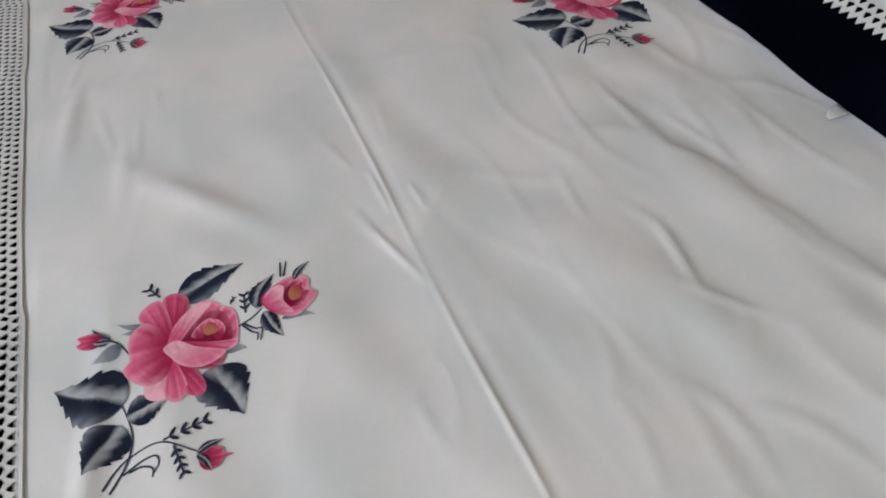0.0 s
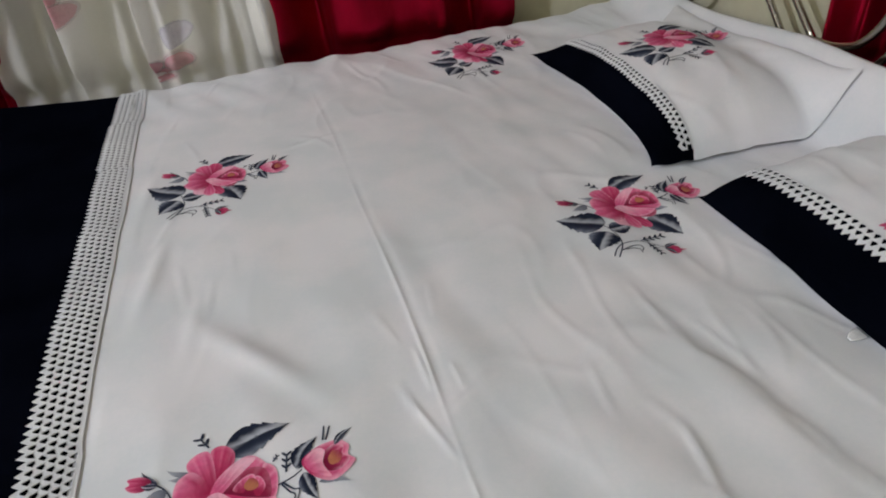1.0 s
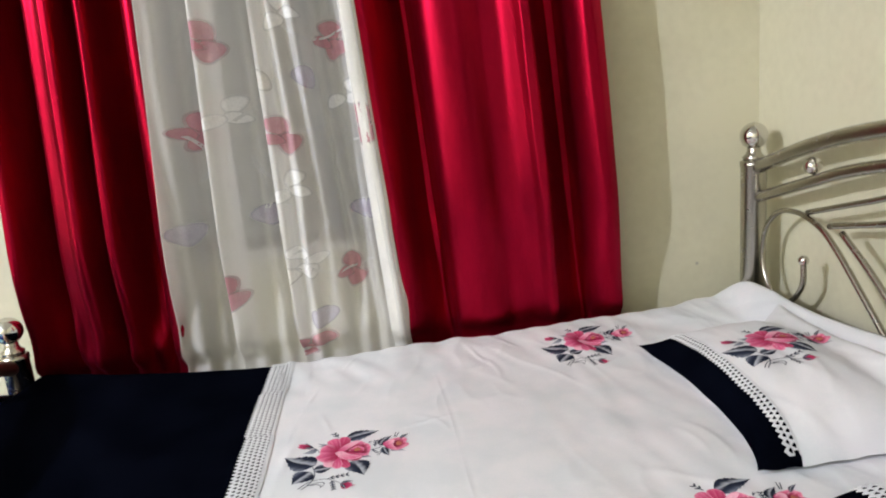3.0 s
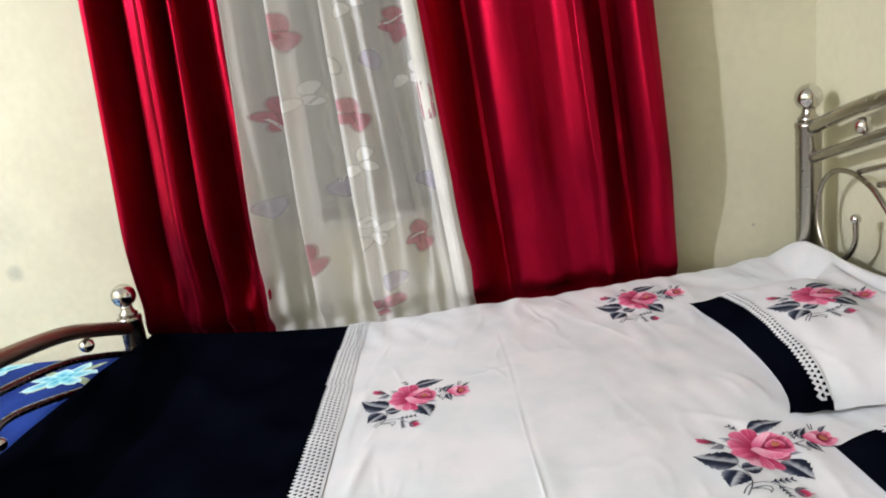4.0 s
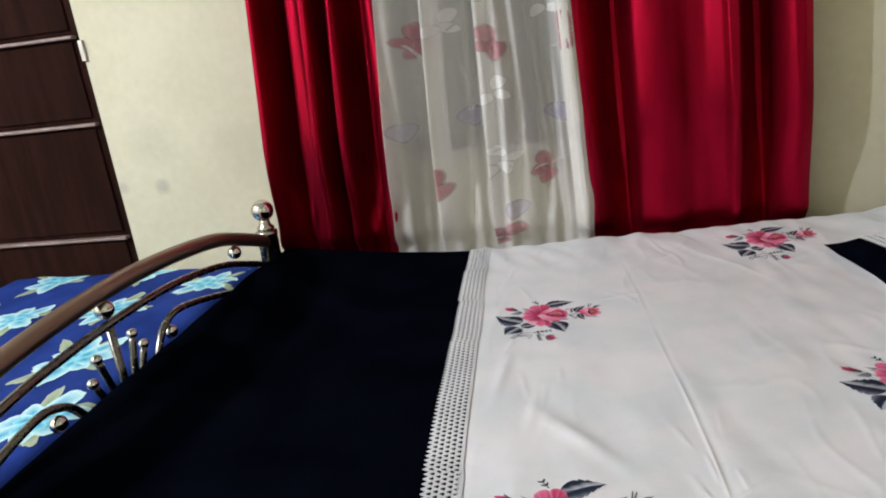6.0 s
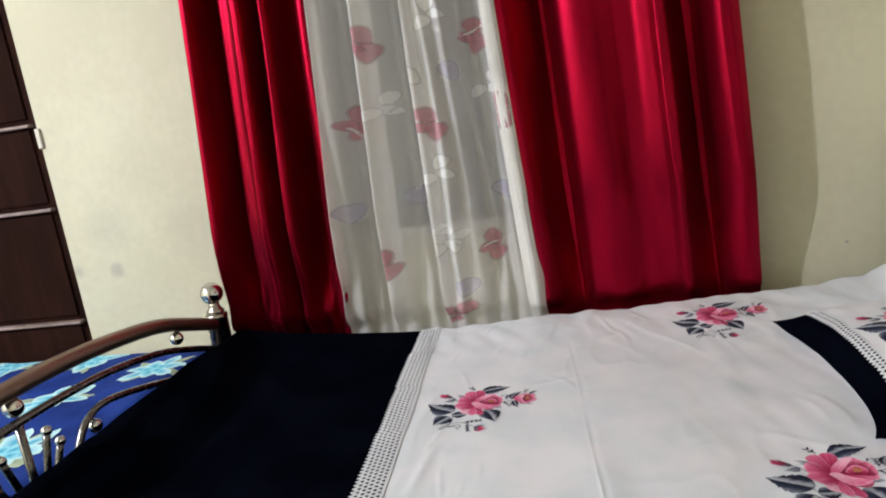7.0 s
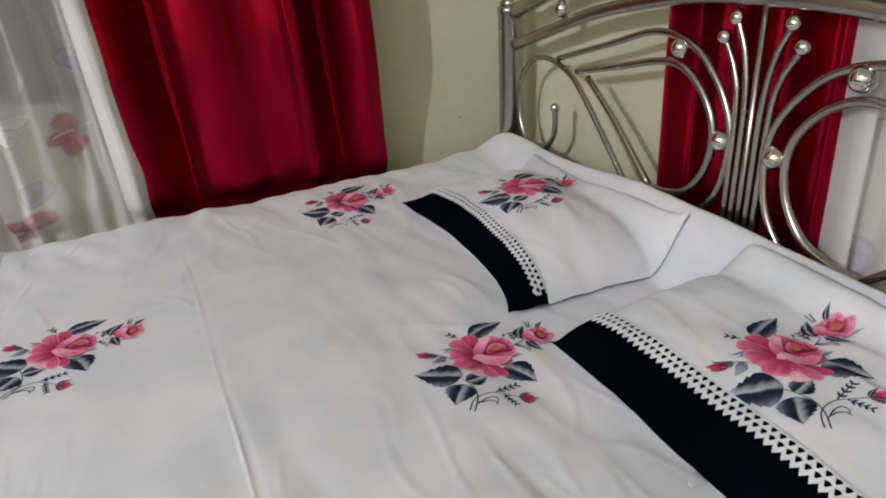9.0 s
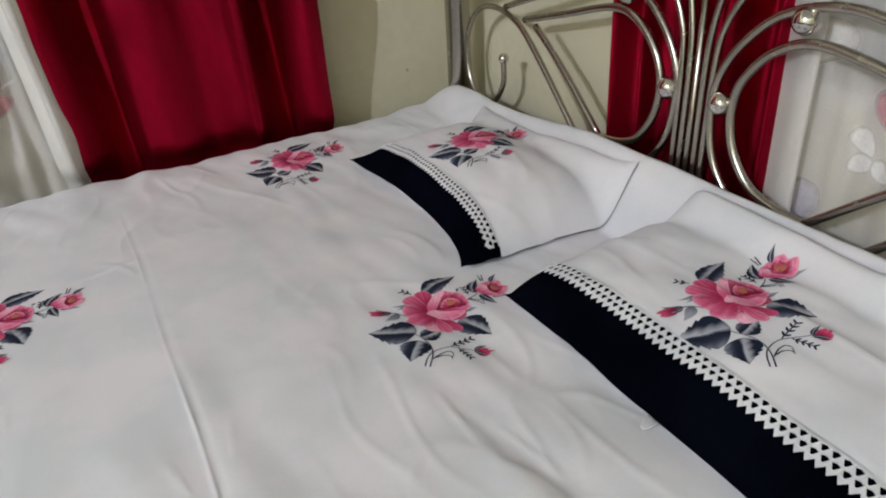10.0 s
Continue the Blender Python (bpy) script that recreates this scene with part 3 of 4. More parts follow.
def rose(place, parent):
    """One printed spray: a large rose, three buds, leaves, stems and ferns. place(u, v, lift) takes centimetres from the flower's middle."""
    state = {"lift": 0.0007}
    flower = [None]

    def flat_shape(name, outline, colour, lift, owner, rings=7):
        cu, cv = sum(p[0] for p in outline) / len(outline), sum(p[1] for p in outline) / len(outline)
        verts, dye, faces = [place(cu, cv, lift)], [colour(cu, cv, 0.0)], []
        m = len(outline)
        for r in range(1, rings + 1):
            for u, v in outline:
                a, b = cu + (u - cu) * r / rings, cv + (v - cv) * r / rings
                verts.append(place(a, b, lift))
                dye.append(colour(a, b, r / rings))
        for k in range(m):
            faces.append((0, 1 + k, 1 + (k + 1) % m))
        for r in range(rings - 1):
            for k in range(m):
                j = (k + 1) % m
                faces.append((1 + r * m + k, 1 + (r + 1) * m + k, 1 + (r + 1) * m + j, 1 + r * m + j))
        return made(name, verts, faces, PRINT, owner, dye=dye)

    def axes(base, tip):
        ln = math.hypot(tip[0] - base[0], tip[1] - base[1])
        e = ((tip[0] - base[0]) / ln, (tip[1] - base[1]) / ln)
        return ln, e, (-e[1], e[0])

    def petal(inner, outer, rim, base, tip, *edge, shade=0.0, owner=None):
        """A petal painted from its base to its tip inside a rounded outline; rim is the strength of the pale brushed border."""
        line = [p for p in edge]
        m = len(line)
        outline = []
        for i in range(m):
            a, b, c, d = (Vector(line[(i + k) % m]) for k in (-1, 0, 1, 2))
            for k in range(5):
                t = k / 5
                q = 0.5 * (2 * b + (c - a) * t + (2 * a - 5 * b + 4 * c - d) * t * t + (3 * b - 3 * c + d - a) * t ** 3)
                outline.append((q.x, q.y))
        ln, e, n = axes(base, tip)
        wide = max(abs((q[0] - base[0]) * n[0] + (q[1] - base[1]) * n[1]) for q in outline)
        wave = (base[0] * 3.1 + tip[1] * 1.7) % 6.28
        c0, c1 = DYE[inner], DYE[outer]

        def colour(a, b, r):
            u = ((a - base[0]) * e[0] + (b - base[1]) * e[1]) / ln
            w = ((a - base[0]) * n[0] + (b - base[1]) * n[1]) / wide
            hair = 0.5 + 0.3 * math.sin(w * 9 / max(0.3, u) ** 0.6 + wave) + 0.2 * math.sin(w * 17 / max(0.3, u) ** 0.6 + 2 * wave)
            c = blend(c0, c1, smooth(0.0, 0.95, u + 0.16 * (hair - 0.5)))
            c = blend(c, DYE["deep"], abs(shade) * smooth(0.1, 0.9, w if shade > 0 else -w))
            c = blend(c, DYE["pale"], 0.38 * hair * hair * smooth(0.3, 0.8, u) * (0.4 + abs(rim)))
            c = blend(c, DYE["deep"], 0.30 * (1 - hair) * smooth(0.95, 0.10, u))
            return blend(c, DYE["pale"] if rim > 0 else DYE["red"], abs(rim) * smooth(0.80 - 0.10 * hair, 0.98, r) * smooth(0.10, 0.5, u))
        state["lift"] += 0.000018
        return flat_shape("petal", outline, colour, state["lift"], owner or flower[0])

    def leaf(base, tip, width, tone="dark", flip=1, bow=0.10):
        ln, e, n = axes(base, tip)
        outline = []
        for k in range(64):
            t = k / 32
            side = 1 if t < 1 else -1
            u = t if t < 1 else 2 - t
            w = side * 0.5 * math.sin(math.pi * min(1.0, u) ** 0.72) * (1 - 0.35 * u * u) * (1 + (0.30 if ln > 3 else 0.0) * smooth(0.25, 0.6, u) * (0.5 - ((u * 6.3) % 1.0)))
            bend = bow * ln * math.sin(math.pi * u)
            outline.append((base[0] + e[0] * u * ln + n[0] * (w * width + bend), base[1] + e[1] * u * ln + n[1] * (w * width + bend)))

        def colour(a, b, r):
            u = ((a - base[0]) * e[0] + (b - base[1]) * e[1]) / ln
            w = ((a - base[0]) * n[0] + (b - base[1]) * n[1] - bow * ln * math.sin(math.pi * min(1, max(0, u)))) / width * flip
            if tone == "pale":
                return blend(DYE["slate"], DYE["mist"], 0.15 + 0.7 * u)
            streak = 0.5 + 0.5 * math.sin(u * 26 + w * 14)
            if w > 0:
                c = blend(DYE["mist"], DYE["ink"], smooth(0.02, 0.30, w + 0.05 * (streak - 0.5)) + 0.25 * (1 - u))
            else:
                c = blend(DYE["ink"], DYE["slate"], smooth(0.10, 0.45, -w) * 0.9)
                c = blend(c, DYE["mist"], 0.55 * smooth(0.22, 0.5, -w) * (0.35 + 0.65 * streak))
            c = blend(c, DYE["mist"], 0.55 * math.exp(-(w / 0.02) ** 2))
            return blend(c, DYE["ink"], 0.7 * smooth(0.85, 1.0, u))
        state["lift"] += 0.000008
        flat_shape("leaf", outline, colour, state["lift"], flower[0])

    def stem(*points):
        line = spline([(p[0], p[1], 0) for p in points], 7) if len(points) > 2 else [Vector((p[0], p[1], 0)) for p in points]
        verts, faces, dye = [], [], []
        for i, p in enumerate(line):
            w = (line[min(i + 1, len(line) - 1)] - line[max(i - 1, 0)]).normalized()
            t = 0.11 * (1 - 0.5 * i / len(line))
            for s in (1, -1):
                verts.append(place(p.x - w.y * t * s, p.y + w.x * t * s, 0.0007))
                dye.append(blend(DYE["ink"], DYE["slate"], 0.5 + 0.5 * s))
        for i in range(len(line) - 1):
            faces.append((2 * i, 2 * i + 1, 2 * i + 3, 2 * i + 2))
        made("stem", verts, faces, PRINT, flower[0], dye=dye)

    def fern(base, tip, pairs):
        ln, e, n = axes(base, tip)
        stem(base, tip)
        for k in range(pairs):
            u = (k + 0.6) / pairs
            for s in (1, -1):
                b = (base[0] + e[0] * u * ln, base[1] + e[1] * u * ln)
                q = ln / pairs * 0.95
                t = (b[0] + e[0] * q * 0.75 + n[0] * s * q * 0.7, b[1] + e[1] * q * 0.75 + n[1] * s * q * 0.7)
                small_leaf(b, t, q * 0.38)

    def small_leaf(base, tip, width):
        ln, e, n = axes(base, tip)
        outline = []
        for k in range(12):
            a = 2 * math.pi * k / 12
            u, w = 0.5 - 0.5 * math.cos(a), 0.5 * math.sin(a)
            outline.append((base[0] + e[0] * u * ln + n[0] * w * width, base[1] + e[1] * u * ln + n[1] * w * width))
        flat_shape("fern_leaf", outline, lambda a, b, r: blend(DYE["ink"], DYE["slate"], 0.4 * r), 0.0008, flower[0], 2)

    # the print's own ground is the heart of the flower
    heart = [(1.2 + 2.6 * math.cos(2 * math.pi * k / 24), 0.8 + 2.4 * math.sin(2 * math.pi * k / 24)) for k in range(24)]
    flower[0] = flat_shape("rose_print", heart, lambda a, b, r: DYE["deep"], 0.0007, parent)
    tagged(flower[0], "printed pink rose spray with slate-grey leaves")
    leaf((-0.5, 6.3), (6.7, 8.0), 4.3, bow=0.04)
    leaf((-6.2, -2.9), (-12.7, 1.0), 6.2, flip=-1, bow=0.05)
    leaf((-7.0, -5.4), (-10.4, -9.0), 4.9, bow=-0.04)
    leaf((-6.5, -5.0), (-2.4, -4.3), 3.4, flip=-1, bow=0.0)
    leaf((0.9, -3.2), (3.3, -9.2), 5.2, bow=0.05)
    leaf((-6.3, 3.4), (-9.2, 2.4), 1.8, "pale")
    leaf((-4.0, 4.8), (-6.4, 6.0), 0.7, "pale")
    leaf((-4.2, 4.5), (-6.2, 4.7), 0.7, "pale")
    leaf((2.9, -1.9), (4.9, -2.5), 1.0, "pale")
    stem((-9.0, -10.9), (-7.9, -9.6), (-6.4, -8.8), (-3.8, -8.8), (-1.0, -11.0))
    stem((-8.5, -11.4), (-6.9, -9.3), (-6.2, -7.2), (-6.4, -5.1), (-6.9, -3.1))
    stem((-7.3, -10.2), (-5.6, -9.7), (-4.4, -9.8), (-4.2, -10.6), (-4.8, -11.3))
    stem((-6.8, -10.2), (-5.7, -10.2), (-4.8, -10.8), (-4.9, -11.6))
    stem((-7.3, 4.4), (-6.4, 3.5), (-5.6, 1.8))
    stem((4.4, 0.3), (6.1, 0.7), (7.2, 1.3))
    stem((5.1, 0.5), (6.1, -0.7), (6.7, -1.0), (6.3, -2.3))
    stem((5.0, 0.3), (5.7, -0.9), (6.2, -1.4), (6.0, -2.1))
    stem((9.8, 4.4), (10.2, 6.3))
    stem((10.1, 4.3), (10.8, 6.1))
    fern((-3.6, -8.7), (0.2, -8.3), 4)
    fern((-2.8, -9.6), (-2.3, -12.6), 4)
    fern((-2.0, 7.5), (-3.0, 9.2), 2)
    fern((5.6, 1.6), (5.9, 3.9), 3)
    fern((4.4, 3.4), (4.9, 4.0), 2)
    # flower: outer petals, then the cup, then the lip in front
    petal("deep", "mid", 0.25, (-1.5, 2.0), (-0.6, 7.3), (-1.9, 5.9), (-1.6, 7.2), (-0.4, 7.3), (0.6, 6.0), (0.2, 3.8), (-1.5, 1.6), shade=-0.5)
    petal("deep", "rose", 0.35, (-1.9, 1.5), (-3.6, 7.0), (-1.9, 1.2), (-2.6, 3.3), (-4.1, 4.9), (-4.3, 6.2), (-3.2, 7.1), (-2.1, 7.0), (-1.6, 5.6), (-1.4, 2.7), shade=-0.3)
    petal("deep", "mid", 0.15, (-1.8, -0.5), (0.1, -5.5), (-1.8, 0.2), (0.0, -2.5), (0.7, -4.7), (0.2, -5.6), (-0.6, -5.4), (-1.3, -4.5), (-1.7, -2.4), shade=0.4)
    petal("mid", "pale", 0.5, (-1.9, 0.0), (-4.4, -4.0), (-1.8, 0.3), (-2.2, -1.7), (-4.2, -1.5), (-4.7, -2.8), (-4.6, -3.8), (-3.8, -4.5), (-2.6, -4.6), (-1.9, -2.8))
    petal("mid", "rose", 0.6, (-2.0, 0.4), (-2.2, -5.4), (-2.0, 0.4), (-1.3, -1.9), (-0.9, -4.1), (-1.4, -5.4), (-2.4, -5.3), (-3.0, -4.1), (-2.6, -2.2), shade=-0.25)
    petal("deep", "rose", 0.55, (-1.7, 0.9), (-6.1, 0.9), (-1.6, 0.6), (-2.2, 2.8), (-3.7, 4.9), (-5.2, 4.3), (-5.7, 2.7), (-5.7, 1.1), (-6.4, 0.2), (-5.6, -1.5), (-4.0, -2.7), (-2.4, -2.0))
    petal("red", "deep", 0.2, (-0.8, -0.9), (2.8, -2.8), (-1.1, -1.0), (0.3, -2.8), (2.1, -3.2), (3.0, -2.0), (1.6, -1.2), (-0.5, -0.6))
    petal("mid", "rose", 0.7, (1.0, 1.5), (2.2, 5.0), (0.2, 3.4), (1.2, 5.0), (2.6, 4.9), (3.8, 3.3), (4.0, 1.6), (2.9, 1.2), (1.2, 1.8))
    petal("deep", "rose", 0.7, (2.6, 0.6), (4.8, 1.2), (3.4, 3.5), (4.6, 2.6), (4.7, 0.7), (4.2, -1.1), (3.1, -1.1), (2.9, 0.9), shade=0.3)
    petal("red", "deep", 0.1, (0.8, -0.4), (2.6, 3.2), (-0.9, 0.8), (0.4, 2.3), (2.1, 3.5), (3.6, 2.8), (4.0, 0.6), (3.6, -0.9), (1.8, -0.6), (0.5, 0.3))
    petal("deep", "rose", 0.75, (1.4, 0.4), (1.6, 2.6), (0.2, 1.2), (1.1, 2.3), (2.1, 2.7), (2.5, 2.1), (1.5, 1.2), (1.2, 0.5))
    petal("deep", "rose", 0.6, (2.4, 0.4), (3.1, 1.6), (2.5, 2.2), (3.1, 1.9), (3.4, 0.7), (2.7, -0.3), (2.2, 0.4))
    petal("gold", "deep", 0.0, (2.0, 1.4), (2.7, 2.2), (1.3, 1.3), (1.9, 2.2), (2.6, 1.8), (2.7, 0.9), (1.8, 0.7))
    petal("rose", "pale", 0.5, (-1.2, 1.2), (2.0, 4.4), (-2.1, 0.9), (-1.5, 2.8), (-0.1, 4.2), (1.2, 4.9), (2.7, 4.6), (1.5, 3.4), (0.3, 2.3), (-1.0, 1.0), shade=-0.35)
    petal("mid", "rose", 0.8, (0.4, 0.6), (4.2, -1.3), (-0.7, 1.0), (1.2, 0.1), (3.3, -0.7), (4.3, -0.9), (4.1, -1.6), (2.9, -1.8), (0.9, -0.8), shade=-0.6)
    petal("pale", "rose", 0.65, (0.0, 0.9), (0.6, -2.7), (-2.5, 1.0), (-1.2, 1.4), (0.4, -0.1), (1.9, -1.0), (3.0, -1.8), (2.0, -2.5), (0.3, -2.6), (-1.1, -1.7), (-2.0, -0.3))
    # buds
    leaf((6.7, 1.5), (9.3, 5.1), 2.2, bow=0.12)
    leaf((7.3, 0.8), (8.4, -3.0), 1.8, bow=-0.05)
    leaf((8.7, -0.9), (11.9, -2.0), 0.9, "pale")
    petal("mid", "rose", 0.7, (7.4, 1.6), (12.4, 1.2), (7.3, 2.2), (8.6, 3.4), (10.3, 3.9), (11.6, 3.7), (12.4, 2.7), (12.1, 1.6), (12.7, 0.6), (11.6, -0.6), (9.9, -1.2), (8.1, 0.2))
    petal("red", "mid", 0.7, (9.6, 1.2), (12.3, 1.8), (9.6, 2.4), (10.7, 3.4), (11.8, 2.9), (11.6, 1.9), (12.2, 0.9), (11.0, -0.1), (9.5, 0.4))
    petal("gold", "deep", 0.0, (10.4, 1.4), (11.6, 2.0), (10.0, 1.7), (10.7, 2.6), (11.5, 1.9), (11.1, 0.9), (10.2, 0.8))
    petal("rose", "pale", 0.5, (7.6, 1.6), (9.8, 2.6), (7.5, 2.2), (8.8, 3.4), (9.8, 2.9), (9.4, 1.2), (10.0, -0.7), (8.2, 0.5))
    leaf((10.9, 3.3), (13.1, 5.0), 0.9)
    leaf((-7.2, 4.2), (-8.9, 6.7), 1.1)
    petal("red", "mid", 0.35, (-7.9, 4.9), (-10.4, 5.6), (-7.8, 5.0), (-8.9, 6.1), (-10.3, 6.3), (-10.1, 5.6), (-10.5, 5.3), (-9.8, 4.5), (-8.5, 4.1))
    leaf((-7.2, 4.2), (-8.9, 4.9), 0.9)
    petal("deep", "mid", 0.35, (-1.0, -11.8), (1.6, -12.2), (-0.9, -11.1), (0.2, -11.0), (1.0, -11.5), (1.0, -12.0), (1.8, -12.4), (0.9, -12.5), (0.5, -13.0), (-0.4, -13.1), (-1.0, -12.4))
    leaf((-1.1, -11.2), (1.3, -10.8), 0.8)
    leaf((-1.1, -11.3), (-0.2, -13.3), 0.8)


def on_sheet(cx, cy, turn=2.8, sx=1.0, sy=1.0):
    c, s = math.cos(radians(turn)), math.sin(radians(turn))

    def place(u, v, lift):
        u, v = u * 0.01 * sx, v * 0.01 * sy
        return lay(cx + c * u - s * v, cy + s * u + c * v, lift)
    return place


for cx, cy in ((0.952, -1.247), (0.926, -0.541), (1.571, -0.880), (1.543, -0.125)):
    rose(on_sheet(cx, cy), sheet)


# ---- pillows ----
def pillow(label, x0, x1, y0, y1, tall, blunt, rx, ry, rs, ear, na, group="pillows on the bed"):
    """A stuffed pillow in a case whose open end is a navy band edged with lace. x0 is the open end."""
    ob = thing("pillow", label, "pillow", group)
    xc, yc, hx, hy = (x0 + x1) / 2, (y0 + y1) / 2, (x1 - x0) / 2, (y1 - y0) / 2
    seed = 31.0 * x0 + 17.0 * y0

    def top(u, v, lift=0.0, side=1):
        a, b = 2 * u - 1, 2 * v - 1
        px = xc + hx * a * (1 - 0.05 * (1 - b * b)) + (ear * hx * a ** 4 * (1 - abs(b) ** 3.5) if a < 0 else 0.0)
        py = yc + hy * b * (1 - 0.045 * (1 - a * a)) * (1 - 0.13 * blunt * smooth(0.45, 1.0, a))
        fa = max(0.0, 1 - abs(a) ** (3.4 if a < 0 else 3.4 + 2.6 * blunt)) ** (0.75 if a < 0 else 0.80 - 0.18 * blunt)
        fb = max(0.0, 1 - abs(b) ** (3.6 + 3 * blunt)) ** (0.62 - 0.27 * blunt)
        f = fa * fb * (0.88 + (0.20 if a < 0 else 0.12 + 0.05 * blunt) * a)
        ground = bed_z(px, py) + 0.010 - 0.007 * blunt * smooth(0.3, 0.9, a)
        wr = 0.0050 * noise.noise(Vector((px * 9 + seed, py * 9, 3.0))) + 0.0045 * noise.noise(Vector((px * 22 - py * 8, py * 14, seed)))
        ridge = max(0.0, 1 - 4.5 * abs(noise.noise(Vector((px * 7 + 0.8 * py, py * 3.2 - px * 2, seed + 11)))))
        wr += 0.0045 * ridge * ridge * smooth(-0.3, 0.3, a)
        z = ground + side * (tall if side > 0 else 0.022) * f + wr * (f if side > 0 else 0.2)
        z += 0.006 * smooth(0.75, 1.0, abs(a)) * smooth(0.8, 1.0, -b if a > 0 else abs(b)) * (1 - blunt)
        return px, py, z + lift

    nl = na + 0.080

    def region(name, u0, u1, rows, material, side, text=""):
        return cloth(name, rows, 64, lambda p, q: top(u0 + (u1 - u0) * p, q, 0.0, side), material, ob, text)
    region("case_front", nl, 1.0, 50, WHITE, 1, "white cotton pillowcase")
    region("navy_band", 0.0, nl + 0.004, 24, NAVY, 1, "navy cotton border of the pillowcase")
    region("case_back", 0.0, 1.0, 30, WHITE, -1)
    wide = (nl - na) * 2 * hx * 1.15
    lace(lambda s, w, lift: top(na + (nl - na) * w / wide, min(0.985, max(0.012, 0.012 + s / (2 * hy))), 0.0028 + lift), 2 * hy - 0.012, wide, 2, 0.0128, 0.009, ob)

    def place(u, v, lift):
        c, n = math.cos(0.11 * blunt), math.sin(0.11 * blunt)
        px, py = rx + 0.01 * (c * u - n * v) * rs, ry + 0.01 * (n * u + c * v) * rs
        a = (px - xc) / hx
        b = (py - yc) / hy
        b2 = b / (1 - 0.045 * (1 - a * a))
        a2 = a / (1 - 0.05 * (1 - b2 * b2))
        return top((a2 + 1) / 2, min(0.999, max(0.001, (b2 + 1) / 2)), lift * 1.1)
    rose(place, ob)
    return ob


pillow("plump white pillow with printed rose, lace and navy border", 1.645, 2.018, -0.80, -0.215, 0.108, 0.0, 1.866, -0.474, 0.97, 0.21, 0.152)
big_pillow = pillow("large white pillow with printed rose, lace and navy border", 1.672, 2.022, -1.56, -0.900, 0.098, 1.0, 1.862, -1.190, 0.92, 0.02, 0.140)
cloth("tag", 8, 8, lambda p, q: (1.690 - 0.026 * p, -1.232 - 0.020 * (q - 0.5) * math.sqrt(max(0.05, 1 - p * p)) - 0.006 * p, bed_z(1.690 - 0.026 * p, -1.232) + 0.004 + 0.003 * math.sin(math.pi * p)),
      LACE, big_pillow, "small folded white cloth tag", 0.0006)


# ---- curtains ----
def pleat(knots, s):
    """A smooth line through (s, place across, height towards the room): the cloth's cross-section."""
    s = min(1.0, max(0.0, s))
    i = 0
    while i < len(knots) - 2 and knots[i + 1][0] < s:
        i += 1
    p, q = knots[i], knots[i + 1]
    o, w = knots[max(0, i - 1)], knots[min(len(knots) - 1, i + 2)]
    k = (s - p[0]) / (q[0] - p[0])
    out = []
    for c in (1, 2):
        m0 = 0.5 * (q[c] - o[c])
        m1 = 0.5 * (w[c] - p[c])
        out.append((2 * k ** 3 - 3 * k ** 2 + 1) * p[c] + (k ** 3 - 2 * k ** 2 + k) * m0 + (3 * k ** 2 - 2 * k ** 3) * q[c] + (k ** 3 - k ** 2) * m1)
    return out


LEFT_PLEATS = ((0, 0, 1.0), (0.02, 0.02, 1.25), (0.05, 0.05, 1.0), (0.12, 0.125, -0.1), (0.19, 0.205, -0.9), (0.235, 0.245, -1.0), (0.28, 0.275, 0.4), (0.32, 0.31, 0.8), (0.39, 0.385, 0.95), (0.46, 0.455, 1.1),
               (0.52, 0.52, 0.1), (0.57, 0.585, -0.8), (0.605, 0.605, 0.5), (0.63, 0.62, 1.0), (0.67, 0.665, 1.0), (0.73, 0.73, -0.3), (0.78, 0.785, -0.9), (0.84, 0.85, -1.1), (0.88, 0.875, 0.1),
               (0.92, 0.905, 0.55), (0.97, 0.97, 0.75), (1, 1, 0.5))
RIGHT_PLEATS = ((0, 0, 0.9), (0.03, 0.022, 1.25), (0.08, 0.075, 0.75), (0.15, 0.15, -0.4), (0.20, 0.205, -1.1), (0.24, 0.235, -0.2), (0.275, 0.265, 0.6), (0.33, 0.33, 0.8),
                (0.42, 0.425, 0.75), (0.50, 0.505, 0.40), (0.57, 0.575, 0.40), (0.635, 0.635, 0.80), (0.69, 0.685, 1.15), (0.74, 0.74, 0.3),
                (0.80, 0.81, -0.9), (0.84, 0.845, -1.0), (0.88, 0.87, 0.4), (0.93, 0.93, 1.1), (1, 1, 0.9))
HEAD_PLEATS = ((0, 0, 0), (0.04, 0.03, 0.9), (0.09, 0.09, -0.8), (0.18, 0.19, -1), (0.25, 0.25, 0.8), (0.30, 0.29, 0.9), (0.36, 0.36, -0.9), (0.46, 0.47, -1),
               (0.53, 0.525, 0.9), (0.59, 0.58, 0.7), (0.65, 0.65, -0.9), (0.74, 0.75, -0.7), (0.80, 0.795, 0.9), (0.85, 0.85, -0.5), (0.92, 0.92, -0.9), (0.97, 0.98, 0.7), (1, 1, 0.5))
